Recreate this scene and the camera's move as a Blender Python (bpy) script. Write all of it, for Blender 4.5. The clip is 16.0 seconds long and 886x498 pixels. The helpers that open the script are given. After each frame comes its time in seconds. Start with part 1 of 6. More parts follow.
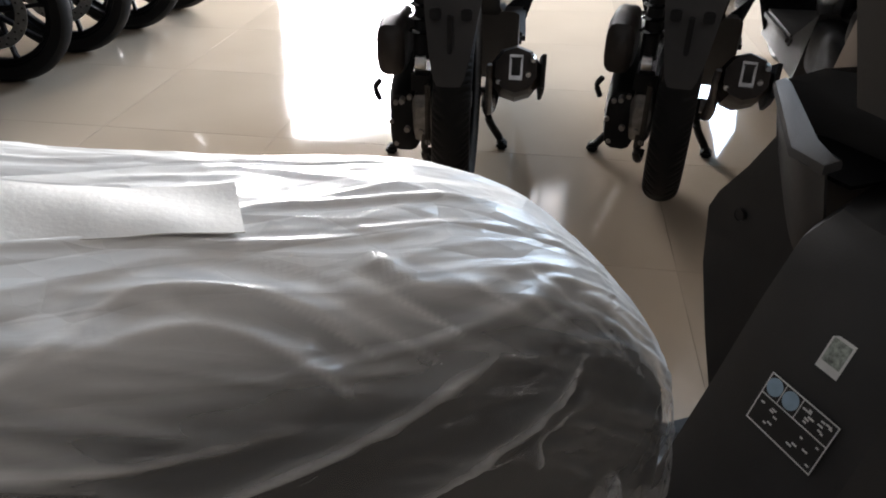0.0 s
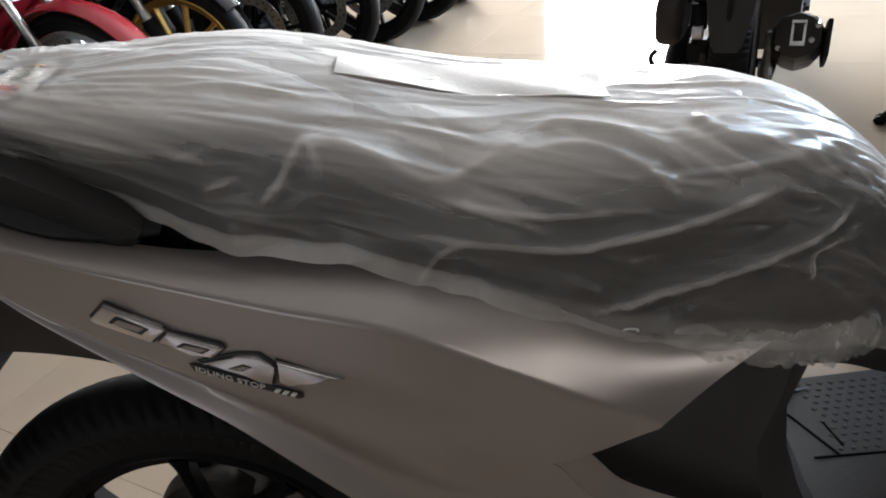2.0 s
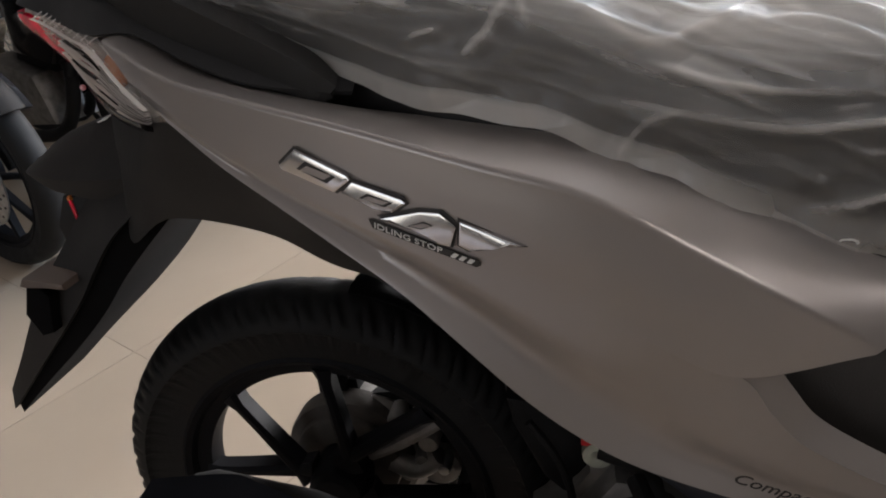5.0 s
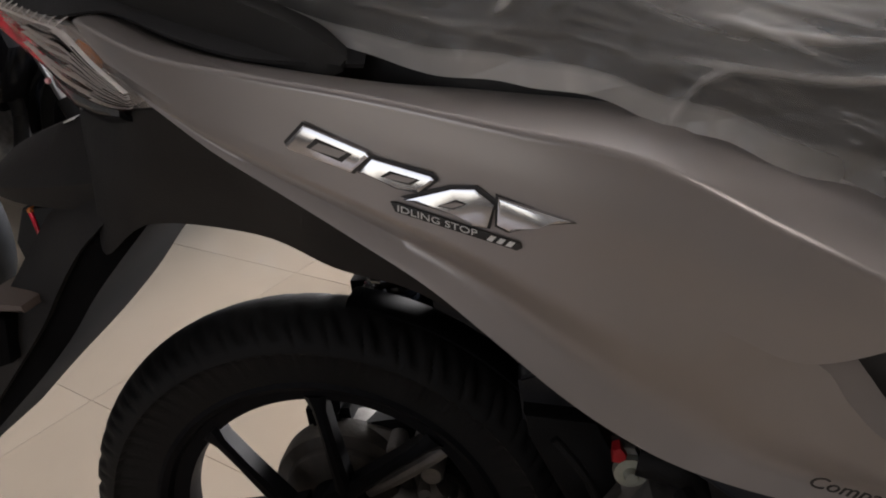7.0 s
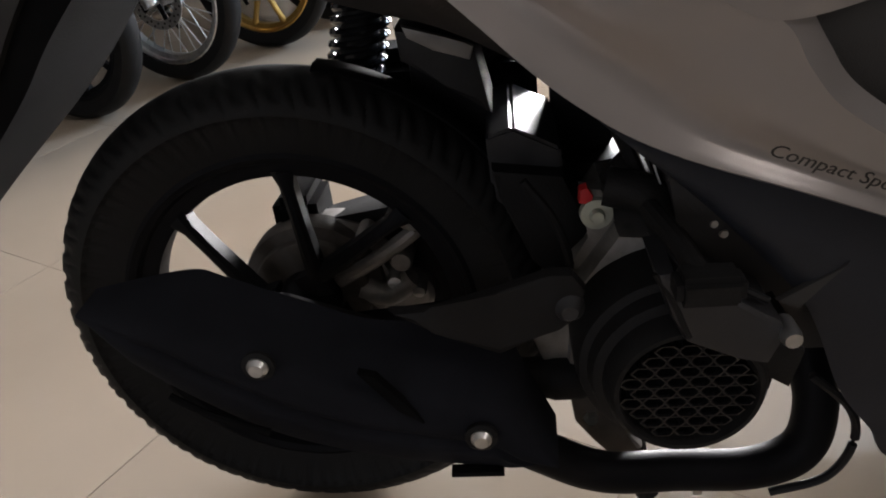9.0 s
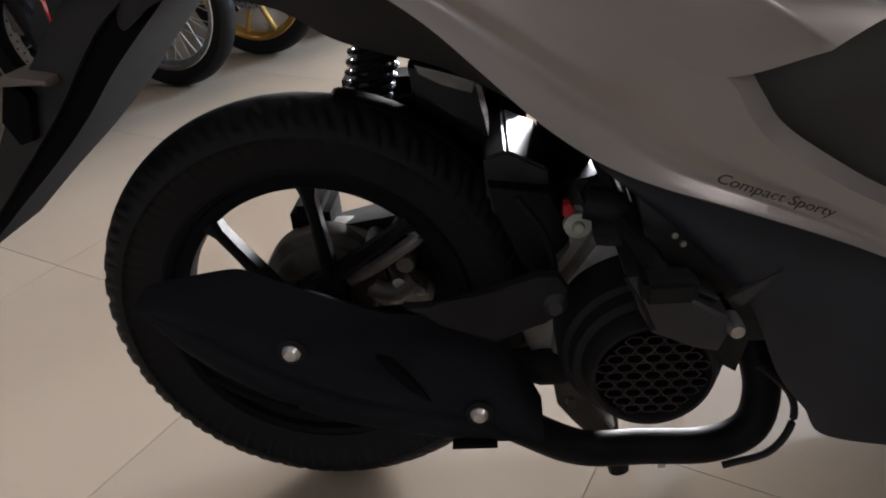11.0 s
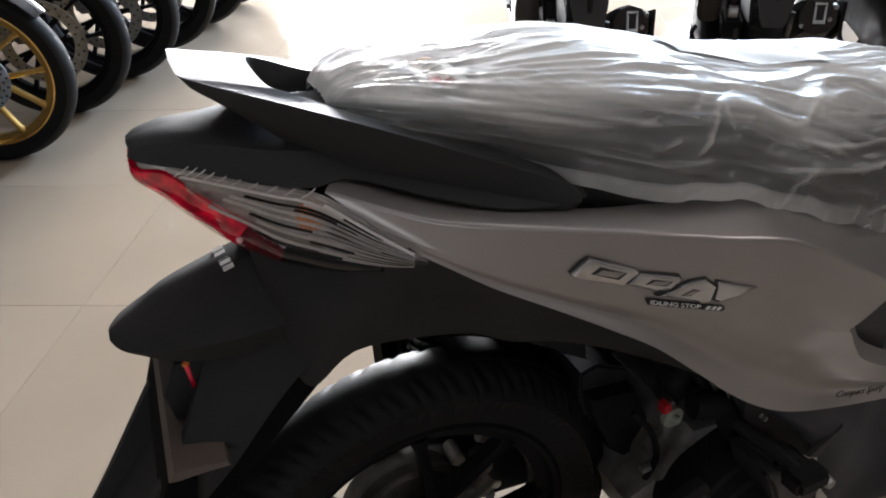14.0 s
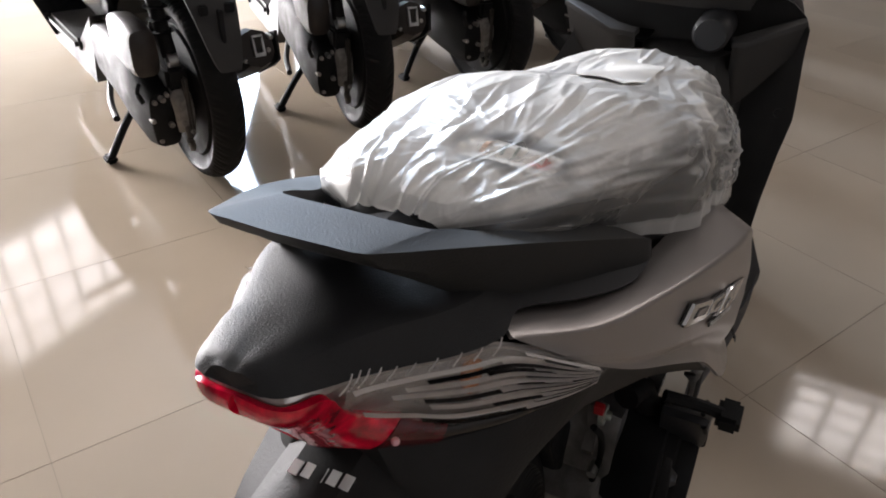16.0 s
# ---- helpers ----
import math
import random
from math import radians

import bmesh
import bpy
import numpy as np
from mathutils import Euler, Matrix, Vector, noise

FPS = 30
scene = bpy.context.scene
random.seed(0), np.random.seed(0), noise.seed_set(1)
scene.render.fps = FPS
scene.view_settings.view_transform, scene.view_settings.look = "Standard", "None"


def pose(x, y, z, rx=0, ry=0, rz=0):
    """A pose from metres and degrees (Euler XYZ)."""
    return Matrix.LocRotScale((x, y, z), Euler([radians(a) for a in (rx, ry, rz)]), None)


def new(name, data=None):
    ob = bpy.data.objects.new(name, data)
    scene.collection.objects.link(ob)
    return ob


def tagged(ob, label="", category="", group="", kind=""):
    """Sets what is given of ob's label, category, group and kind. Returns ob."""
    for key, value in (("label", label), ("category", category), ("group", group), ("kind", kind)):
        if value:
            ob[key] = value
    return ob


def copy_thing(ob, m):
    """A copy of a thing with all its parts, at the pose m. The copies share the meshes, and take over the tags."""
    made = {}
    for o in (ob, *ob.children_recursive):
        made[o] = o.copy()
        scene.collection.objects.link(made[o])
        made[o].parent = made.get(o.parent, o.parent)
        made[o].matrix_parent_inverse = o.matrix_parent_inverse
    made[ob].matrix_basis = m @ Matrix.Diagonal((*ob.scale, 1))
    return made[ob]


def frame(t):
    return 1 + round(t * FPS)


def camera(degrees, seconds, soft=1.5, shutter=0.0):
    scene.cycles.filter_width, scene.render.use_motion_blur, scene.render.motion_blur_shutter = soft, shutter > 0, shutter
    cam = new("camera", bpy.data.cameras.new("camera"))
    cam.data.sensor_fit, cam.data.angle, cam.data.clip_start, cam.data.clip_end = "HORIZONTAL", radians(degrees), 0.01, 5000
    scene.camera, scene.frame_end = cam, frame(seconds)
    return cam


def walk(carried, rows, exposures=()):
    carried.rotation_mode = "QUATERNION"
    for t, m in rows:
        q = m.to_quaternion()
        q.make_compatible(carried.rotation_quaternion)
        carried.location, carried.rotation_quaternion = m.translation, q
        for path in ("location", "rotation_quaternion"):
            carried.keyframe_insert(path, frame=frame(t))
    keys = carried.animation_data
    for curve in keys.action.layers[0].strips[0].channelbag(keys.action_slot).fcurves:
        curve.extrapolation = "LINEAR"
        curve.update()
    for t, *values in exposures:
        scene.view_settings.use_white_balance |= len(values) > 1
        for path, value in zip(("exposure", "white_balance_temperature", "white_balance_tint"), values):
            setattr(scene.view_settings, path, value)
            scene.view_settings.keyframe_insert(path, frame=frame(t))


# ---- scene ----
from mathutils import kdtree

# ================= camera and its walk =================
cam = camera(63.92, 16.0, soft=1.9)
# seconds, eye (x, y, z), yaw to the left of +y, pitch up, roll
PATH = [
    (0.0, 0.4396, -0.3184, 0.9508, -19.15, -32.57, 0.48),
    (0.5, 0.4066, -0.3808, 0.9568, -12.32, -32.88, -3.10),
    (1.0, 0.3814, -0.4231, 0.9635, -5.73, -33.00, -5.00),
    (1.5, 0.3682, -0.4664, 0.9654, -1.24, -33.33, -6.47),
    (2.0, 0.3446, -0.5064, 0.9692, 3.85, -31.79, -8.33),
    (2.5, 0.3339, -0.5277, 0.9600, 9.70, -30.83, -7.24),
    (3.0, 0.3309, -0.5393, 0.9468, 13.89, -29.46, -6.73),
    (3.5, 0.3109, -0.5426, 0.9331, 14.08, -28.90, -5.80),
    (4.0, 0.3104, -0.5429, 0.9167, 15.59, -29.35, -6.72),
    (6.5, 0.2437, -0.5216, 0.8313, 10.99, -25.64, -8.13),
    (7.0, 0.2353, -0.5157, 0.8249, 9.98, -25.25, -7.34),
    (7.5, 0.2296, -0.5238, 0.7978, 10.14, -27.20, -8.38),
    (8.0, 0.2285, -0.5499, 0.7531, 9.97, -28.85, -7.91),
    (8.5, 0.2195, -0.5688, 0.7224, 8.55, -29.99, -7.64),
    (9.0, 0.2186, -0.5880, 0.6959, 7.03, -31.33, -7.25),
    (11.5, 0.1899, -0.6976, 0.8077, 4.01, -31.37, -4.96),
    (12.0, 0.1660, -0.7138, 0.9061, 1.50, -31.60, -4.59),
    (12.5, 0.1197, -0.6891, 0.9691, -2.21, -31.78, -4.33),
    (13.0, 0.0343, -0.6248, 1.0009, -5.54, -33.76, -5.20),
    (13.5, -0.0392, -0.5759, 0.9988, -11.08, -33.79, -2.70),
    (14.0, -0.1638, -0.4917, 1.0277, -22.21, -33.82, -2.92),
    (14.5, -0.2479, -0.4346, 1.0641, -31.98, -33.75, -3.60),
    (15.0, -0.3010, -0.3586, 1.0648, -41.92, -34.61, -0.62),
    (15.5, -0.3369, -0.2311, 1.0741, -52.53, -35.16, -0.35),
    (16.0, -0.3580, -0.1543, 1.0418, -63.70, -33.50, 2.19),
]
walk(cam, [(t, pose(x, y, z, 90 + p, 0, w) @ pose(0, 0, 0, 0, 0, r)) for t, x, y, z, w, p, r in PATH],
     exposures=[(0.0, -0.30, 6800, 15), (1.0, -0.08, 6800, 14), (2.0, 0.10, 6800, 14), (3.2, 0.34, 6850, 14), (4.0, 0.42, 6850, 15), (7.5, 0.40, 6850, 17), (8.5, 0.40, 6850, 16), (11.5, 0.40, 6600, 17), (12.5, 0.50, 6500, 14), (14.0, 0.38, 6600, 14), (15.0, 0.22, 6700, 14), (16.0, 0.10, 6850, 17)])

# ================= world and large lights =================
world = bpy.data.worlds.new("sky")
scene.world = world
world.use_nodes = True
wn = world.node_tree
sky = wn.nodes.new("ShaderNodeTexSky")
sky.sky_type, sky.sun_disc = "NISHITA", False
sky.sun_elevation, sky.sun_rotation = radians(48), radians(20)
wn.links.new(sky.outputs[0], wn.nodes["Background"].inputs[0])
wn.nodes["Background"].inputs[1].default_value = 0.12


def window_light(name, size_x, size_y, power, m, colour=(1, 1, 1)):
    """Daylight that enters through an opening."""
    data = bpy.data.lights.new(name, "AREA")
    data.shape, data.size, data.size_y, data.energy, data.color = "RECTANGLE", size_x, size_y, power, colour
    ob = new(name, data)
    ob.matrix_world = m
    return ob


# doorway in the far wall, glazing above it, a side door, side windows
window_light("daylight_door", 1.94, 2.15, 1600, pose(2.24, 7.02, 1.1, 90, 0, 180), (0.93, 0.97, 1.0))
window_light("daylight_transom", 1.9, 1.55, 60, pose(3.7, 7.02, 4.1, 90, 0, 180), (0.97, 0.98, 1.0))
window_light("daylight_side_bay", 2.5, 2.6, 680, pose(5.52, 4.75, 2.8, 90, 0, 90), (0.58, 0.78, 1.0))
window_light("daylight_side_window", 2.65, 0.85, 62, pose(5.52, -2.27, 3.87, 90, 0, 90), (1.0, 0.98, 0.96))

# unseen fill added behind the camera to light the near side
window_light("fill_behind_camera", 5.0, 2.4, 24, pose(-3.2, -5.02, 1.9, 90, 0, 0), (1.0, 0.91, 0.82))

# ================= materials =================


def material(name, base, rough=0.5, metal=0.0, spec=0.5, grain=0.0, grain_size=300.0, vary=0.0, vary_size=6.0,
             coat=0.0, rough_vary=0.0, per_object=0.0):
    mat = bpy.data.materials.new(name)
    mat.use_nodes = True
    nt = mat.node_tree
    bsdf = nt.nodes["Principled BSDF"]
    bsdf.inputs["Base Color"].default_value = (*base, 1)
    bsdf.inputs["Roughness"].default_value = rough
    bsdf.inputs["Metallic"].default_value = metal
    bsdf.inputs["Specular IOR Level"].default_value = spec
    bsdf.inputs["Coat Weight"].default_value = coat
    coord = nt.nodes.new("ShaderNodeTexCoord")
    if vary or rough_vary:
        big = nt.nodes.new("ShaderNodeTexNoise")
        big.inputs["Scale"].default_value, big.inputs["Detail"].default_value = vary_size, 6
        nt.links.new(coord.outputs["Object"], big.inputs["Vector"])
        if vary:
            ramp = nt.nodes.new("ShaderNodeMapRange")
            ramp.inputs["From Min"].default_value, ramp.inputs["From Max"].default_value = 0.3, 0.7
            ramp.inputs["To Min"].default_value, ramp.inputs["To Max"].default_value = 1 - vary, 1 + vary
            nt.links.new(big.outputs["Fac"], ramp.inputs["Value"])
            mul = nt.nodes.new("ShaderNodeVectorMath")
            mul.operation = "SCALE"
            mul.inputs[0].default_value = base
            nt.links.new(ramp.outputs[0], mul.inputs["Scale"])
            out = mul.outputs[0]
            if per_object:
                info = nt.nodes.new("ShaderNodeObjectInfo")
                r2 = nt.nodes.new("ShaderNodeMapRange")
                r2.inputs["To Min"].default_value, r2.inputs["To Max"].default_value = 1 - per_object, 1 + per_object
                nt.links.new(info.outputs["Random"], r2.inputs["Value"])
                m2 = nt.nodes.new("ShaderNodeVectorMath")
                m2.operation = "SCALE"
                nt.links.new(out, m2.inputs[0])
                nt.links.new(r2.outputs[0], m2.inputs["Scale"])
                out = m2.outputs[0]
            nt.links.new(out, bsdf.inputs["Base Color"])
        if rough_vary:
            r3 = nt.nodes.new("ShaderNodeMapRange")
            r3.inputs["From Min"].default_value, r3.inputs["From Max"].default_value = 0.3, 0.7
            r3.inputs["To Min"].default_value, r3.inputs["To Max"].default_value = max(rough - rough_vary, 0.02), rough + rough_vary
            nt.links.new(big.outputs["Fac"], r3.inputs["Value"])
            nt.links.new(r3.outputs[0], bsdf.inputs["Roughness"])
    if grain:
        fine = nt.nodes.new("ShaderNodeTexNoise")
        fine.inputs["Scale"].default_value, fine.inputs["Detail"].default_value = grain_size, 3
        nt.links.new(coord.outputs["Object"], fine.inputs["Vector"])
        bump = nt.nodes.new("ShaderNodeBump")
        bump.inputs["Strength"].default_value, bump.inputs["Distance"].default_value = grain, 0.001
        nt.links.new(fine.outputs["Fac"], bump.inputs["Height"])
        nt.links.new(bump.outputs[0], bsdf.inputs["Normal"])
    return mat


SILVER = material("matt_silver_paint", (0.34, 0.312, 0.298), 0.31, 0.58, 0.5, 0.05, 900, 0.05, 5, rough_vary=0.02)
PLASTIC = material("black_moulded_plastic", (0.038, 0.036, 0.035), 0.55, 0, 0.34, 0.35, 700, 0.25, 9, rough_vary=0.1)
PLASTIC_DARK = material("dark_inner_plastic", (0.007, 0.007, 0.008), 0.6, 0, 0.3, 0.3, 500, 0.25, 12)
PLASTIC_GREY = material("charcoal_plastic", (0.018, 0.018, 0.02), 0.45, 0, 0.5, 0.3, 700, 0.2, 9, rough_vary=0.08)
GLOSS_BLACK = material("glossy_black", (0.01, 0.01, 0.011), 0.12, 0, 0.5, 0, 1, 0.2, 10, rough_vary=0.05)
RUBBER = material("tyre_rubber", (0.009, 0.0088, 0.0088), 0.64, 0, 0.19, 0.35, 260, 0.3, 25, rough_vary=0.1)
RIM_BLACK = material("black_painted_alloy", (0.007, 0.007, 0.008), 0.5, 0.0, 0.06, 0.1, 400, 0.2, 20)
CASE_METAL = material("cast_engine_alloy", (0.26, 0.245, 0.23), 0.5, 0.6, 0.5, 0.5, 240, 0.35, 40, rough_vary=0.12)
CASE_DULL = material("dull_cast_alloy", (0.075, 0.066, 0.058), 0.6, 0.4, 0.4, 0.5, 240, 0.35, 40, rough_vary=0.1)
STEEL = material("zinc_steel", (0.55, 0.55, 0.54), 0.32, 0.95, 0.5, 0.15, 300, 0.2, 60)
CHROME = material("chrome", (0.66, 0.66, 0.68), 0.15, 1.0, 0.5, vary=0.1, vary_size=40)
WASHER = material("pale_zinc_washer", (0.50, 0.52, 0.44), 0.38, 0.5, 0.5, 0.1, 300, 0.15, 60)
GOLD = material("gold_anodised_rim", (0.55, 0.34, 0.10), 0.35, 0.9, 0.5, 0.1, 300, 0.15, 20)
SEAT_VINYL = material("black_seat_vinyl", (0.022, 0.022, 0.022), 0.5, 0, 0.3, 0.08, 420, 0.2, 14)
ENGINE_BLACK = material("black_engine_plastic", (0.011, 0.0105, 0.0105), 0.6, 0, 0.16, 0.4, 400, 0.3, 20, rough_vary=0.1)
RED_DARK = material("deep_red_lens", (0.10, 0.003, 0.008), 0.12, 0, 0.5, 0.3, 160, coat=0.6, vary=0.6, vary_size=60)
RED_LENS = material("red_lens", (0.72, 0.004, 0.035), 0.10, 0, 0.5, 0.5, 160, coat=0.8, vary=0.6, vary_size=90)
LENS_GLINT = material("pale_pink_lens_glint", (0.85, 0.45, 0.48), 0.1, 0, 0.5, coat=0.5, vary=0.1, vary_size=90)
LAMP_BOWL = material("lamp_reflector", (0.60, 0.56, 0.53), 0.34, 0.6, 0.5, vary=0.3, vary_size=40)
AMBER = material("amber_bulb", (0.75, 0.22, 0.04), 0.2, 0, 0.5, vary=0.15, vary_size=60)
RED_PART = material("red_plastic", (0.5, 0.02, 0.025), 0.35, 0, 0.5, vary=0.15, vary_size=30)
BLUE_PART = material("blue_mark", (0.05, 0.13, 0.45), 0.4, vary=0.15, vary_size=60)
WHITE_PRINT = material("white_print", (0.75, 0.75, 0.73), 0.5, vary=0.08, vary_size=80)
DARK_PRINT = material("dark_print", (0.02, 0.018, 0.017), 0.45, vary=0.1, vary_size=80)
BLUE_PRINT = material("pale_blue_print", (0.35, 0.5, 0.62), 0.5, vary=0.1, vary_size=80)
PAPER = material("cream_paper", (0.84, 0.80, 0.74), 0.7, vary=0.05, vary_size=20, grain=0.2)
ORANGE_INK = material("orange_ink", (0.65, 0.45, 0.32), 0.7, vary=0.1, vary_size=60)
RED_INK = material("red_ink", (0.55, 0.20, 0.18), 0.7, vary=0.1, vary_size=60)
BROWN_PLATE = material("bare_brown_plate", (0.10, 0.074, 0.062), 0.5, 0.1, vary=0.15, vary_size=20)
TILE = material("polished_beige_tile", (0.42, 0.342, 0.265), 0.075, 0, 0.5, 0.012, 60, 0.07, 1.6, rough_vary=0.025, per_object=0.03)
GROUT = material("grey_grout", (0.31, 0.26, 0.205), 0.85, 0, 0.3, 0.4, 200, 0.2, 8)
WALL = material("cream_wall_paint", (0.11, 0.10, 0.09), 0.8, 0, 0.3, 0.15, 120, 0.05, 1.5)
CEILING = material("ceiling_paint", (0.25, 0.24, 0.23), 0.85, 0, 0.3, 0.1, 120, 0.04, 1.5)
FRAME_PAINT = material("white_window_frame", (0.7, 0.69, 0.66), 0.4, 0, 0.5, 0.05, 200, 0.05, 5)
RED_PAINT = material("red_fairing_paint", (0.35, 0.02, 0.03), 0.25, 0, 0.5, coat=0.4, vary=0.1, vary_size=6)
BOX_BLACK = material("worn_black_box_plastic", (0.018, 0.018, 0.020), 0.36, 0, 0.42, 0.25, 300, 0.35, 40, rough_vary=0.08)
LIP_LIT = material("grey_satin_lip_lit", (0.16, 0.15, 0.14), 0.32, 0.1, 0.5, 0.1, 400, 0.15, 40)
MUFFLER_BROWN = material("brown_black_muffler", (0.030, 0.024, 0.021), 0.42, 0.2, 0.4, 0.3, 300, 0.3, 20, rough_vary=0.1)
# dull black plastic, used as well for recesses and openings that lie in shade
FLAP_DARK = material("dull_black_plastic_and_shade", (0.005, 0.005, 0.0053), 0.8, 0, 0.04, 0.3, 500, 0.3, 14)
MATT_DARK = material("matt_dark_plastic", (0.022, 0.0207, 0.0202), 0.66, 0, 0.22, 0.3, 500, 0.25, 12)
BLUE_GREY = material("blue_grey_plastic", (0.018, 0.020, 0.026), 0.5, 0, 0.3, 0.2, 600, 0.15, 9)


def film_material(name, low, high, size, tint=(0.86, 0.86, 0.84), stretch=(1, 1, 1), span=(0.32, 0.68), glow=0.35, crease=0.5, rough=0.26, ior=1.55, pale_gain=0.0, facets=0.0):
    """Thin crinkled polythene: partly seen through, milky where it bunches, letting light through from behind."""
    mat = bpy.data.materials.new(name)
    mat.use_nodes = True
    nt = mat.node_tree
    bsdf = nt.nodes["Principled BSDF"]
    bsdf.inputs["Base Color"].default_value = (*tint, 1)
    bsdf.inputs["Roughness"].default_value = rough
    bsdf.inputs["Specular IOR Level"].default_value = 0.35
    coord = nt.nodes.new("ShaderNodeTexCoord")
    place = nt.nodes.new("ShaderNodeMapping")
    place.inputs["Scale"].default_value = stretch
    nt.links.new(coord.outputs["Object"], place.inputs["Vector"])
    n1 = nt.nodes.new("ShaderNodeTexNoise")
    n1.inputs["Scale"].default_value, n1.inputs["Detail"].default_value, n1.inputs["Distortion"].default_value = size, 6, 0.6
    nt.links.new(place.outputs[0], n1.inputs["Vector"])
    ramp = nt.nodes.new("ShaderNodeMapRange")
    ramp.inputs["From Min"].default_value, ramp.inputs["From Max"].default_value = span
    ramp.inputs["To Min"].default_value, ramp.inputs["To Max"].default_value = low, high
    nt.links.new(n1.outputs["Fac"], ramp.inputs["Value"])
    alpha = ramp.outputs[0]
    # more opaque where the mesh marks the film as lit or doubled
    if pale_gain:
        lay = nt.nodes.new("ShaderNodeAttribute")
        lay.attribute_name = "layers"
        more = nt.nodes.new("ShaderNodeMath")
        more.operation, more.use_clamp = "MULTIPLY_ADD", True
        more.inputs[1].default_value = pale_gain
        nt.links.new(lay.outputs["Fac"], more.inputs[0])
        nt.links.new(alpha, more.inputs[2])
        alpha = more.outputs[0]
    clear = nt.nodes.new("ShaderNodeBsdfTransparent")
    sheen = nt.nodes.new("ShaderNodeBsdfGlossy")
    sheen.inputs["Roughness"].default_value = rough
    sheen.inputs["Color"].default_value = (0.95, 0.95, 0.95, 1)
    edge = nt.nodes.new("ShaderNodeLayerWeight")
    edge.inputs["Blend"].default_value = 0.5
    steep = nt.nodes.new("ShaderNodeMath")
    steep.operation = "POWER"
    steep.inputs[1].default_value = 5
    nt.links.new(edge.outputs["Facing"], steep.inputs[0])
    gloss = nt.nodes.new("ShaderNodeMapRange")
    gloss.inputs["To Min"].default_value, gloss.inputs["To Max"].default_value = ((ior - 1) / (ior + 1)) ** 2, 0.42
    nt.links.new(steep.outputs[0], gloss.inputs["Value"])
    skin = nt.nodes.new("ShaderNodeMixShader")
    nt.links.new(gloss.outputs[0], skin.inputs[0])
    nt.links.new(clear.outputs[0], skin.inputs[1])
    nt.links.new(sheen.outputs[0], skin.inputs[2])
    thin = nt.nodes.new("ShaderNodeBsdfTranslucent")
    thin.inputs[0].default_value = (*tint, 1)
    body = nt.nodes.new("ShaderNodeMixShader")
    body.inputs[0].default_value = glow
    nt.links.new(bsdf.outputs[0], body.inputs[1])
    nt.links.new(thin.outputs[0], body.inputs[2])
    mix = nt.nodes.new("ShaderNodeMixShader")
    nt.links.new(alpha, mix.inputs[0])
    nt.links.new(skin.outputs[0], mix.inputs[1])
    nt.links.new(body.outputs[0], mix.inputs[2])
    nt.links.new(mix.outputs[0], nt.nodes["Material Output"].inputs[0])
    n2 = nt.nodes.new("ShaderNodeTexNoise")
    n2.noise_type = "RIDGED_MULTIFRACTAL"
    n2.inputs["Scale"].default_value, n2.inputs["Detail"].default_value, n2.inputs["Distortion"].default_value = 26, 3, 0.8
    nt.links.new(place.outputs[0], n2.inputs["Vector"])
    bump = nt.nodes.new("ShaderNodeBump")
    bump.inputs["Strength"].default_value, bump.inputs["Distance"].default_value = crease, 0.004
    nt.links.new(n2.outputs["Fac"], bump.inputs["Height"])
    if facets:
        # flat facets that meet in straight, sharp creases, at two sizes
        for often, much, squeeze in ((15, facets, (0.30, 1.0, 1.3)), (38, 0.5 * facets, (0.35, 1.0, 1.1))):
            turn = nt.nodes.new("ShaderNodeMapping")
            turn.inputs["Rotation"].default_value = (0, radians(22), radians(8))
            turn.inputs["Scale"].default_value = squeeze
            nt.links.new(coord.outputs["Object"], turn.inputs["Vector"])
            cells = nt.nodes.new("ShaderNodeTexVoronoi")
            cells.feature = "DISTANCE_TO_EDGE"
            cells.inputs["Scale"].default_value = often
            nt.links.new(turn.outputs[0], cells.inputs["Vector"])
            crumple = nt.nodes.new("ShaderNodeBump")
            crumple.inputs["Strength"].default_value, crumple.inputs["Distance"].default_value = much, 0.5 / often
            nt.links.new(cells.outputs["Distance"], crumple.inputs["Height"])
            nt.links.new(bump.outputs[0], crumple.inputs["Normal"])
            bump = crumple
    for s in (bsdf, thin, sheen, edge):
        nt.links.new(bump.outputs[0], s.inputs["Normal"])
    return mat


FILM = film_material("milky_polythene_film", 0.03, 0.15, 5, stretch=(0.3, 1.3, 1.3), tint=(0.93, 0.905, 0.865), glow=0.12, crease=0.05, rough=0.32, ior=1.5, pale_gain=0.82, facets=0.50)
CLEAR_LENS = film_material("clear_lens", 0.08, 0.16, 20, (0.85, 0.80, 0.76), crease=0.05, rough=0.06)
LAMP_FILM = film_material("clear_polythene_film", 0.02, 0.30, 22, (0.93, 0.88, 0.82), stretch=(0.5, 0.5, 4), span=(0.42, 0.72), rough=0.15, crease=0.12, ior=1.35)

# ================= helpers for shapes =================


def part(name, bm, mat, parent, label="", smooth=True, angle=35):
    """One mesh object under a thing or a part."""
    me = bpy.data.meshes.new(name)
    bmesh.ops.recalc_face_normals(bm, faces=bm.faces)
    bm.to_mesh(me)
    bm.free()
    me.materials.append(mat)
    if smooth:
        for p in me.polygons:
            p.use_smooth = True
        me.set_sharp_from_angle(angle=radians(angle))
    ob = new(name, me)
    if parent is not None:
        ob.parent = parent
    if label:
        tagged(ob, label)
    return ob


def thing(name, label, category, group="", m=None):
    ob = new(name)
    ob.empty_display_size = 0.1
    tagged(ob, label, category, group)
    if m is not None:
        ob.matrix_basis = m
    return ob


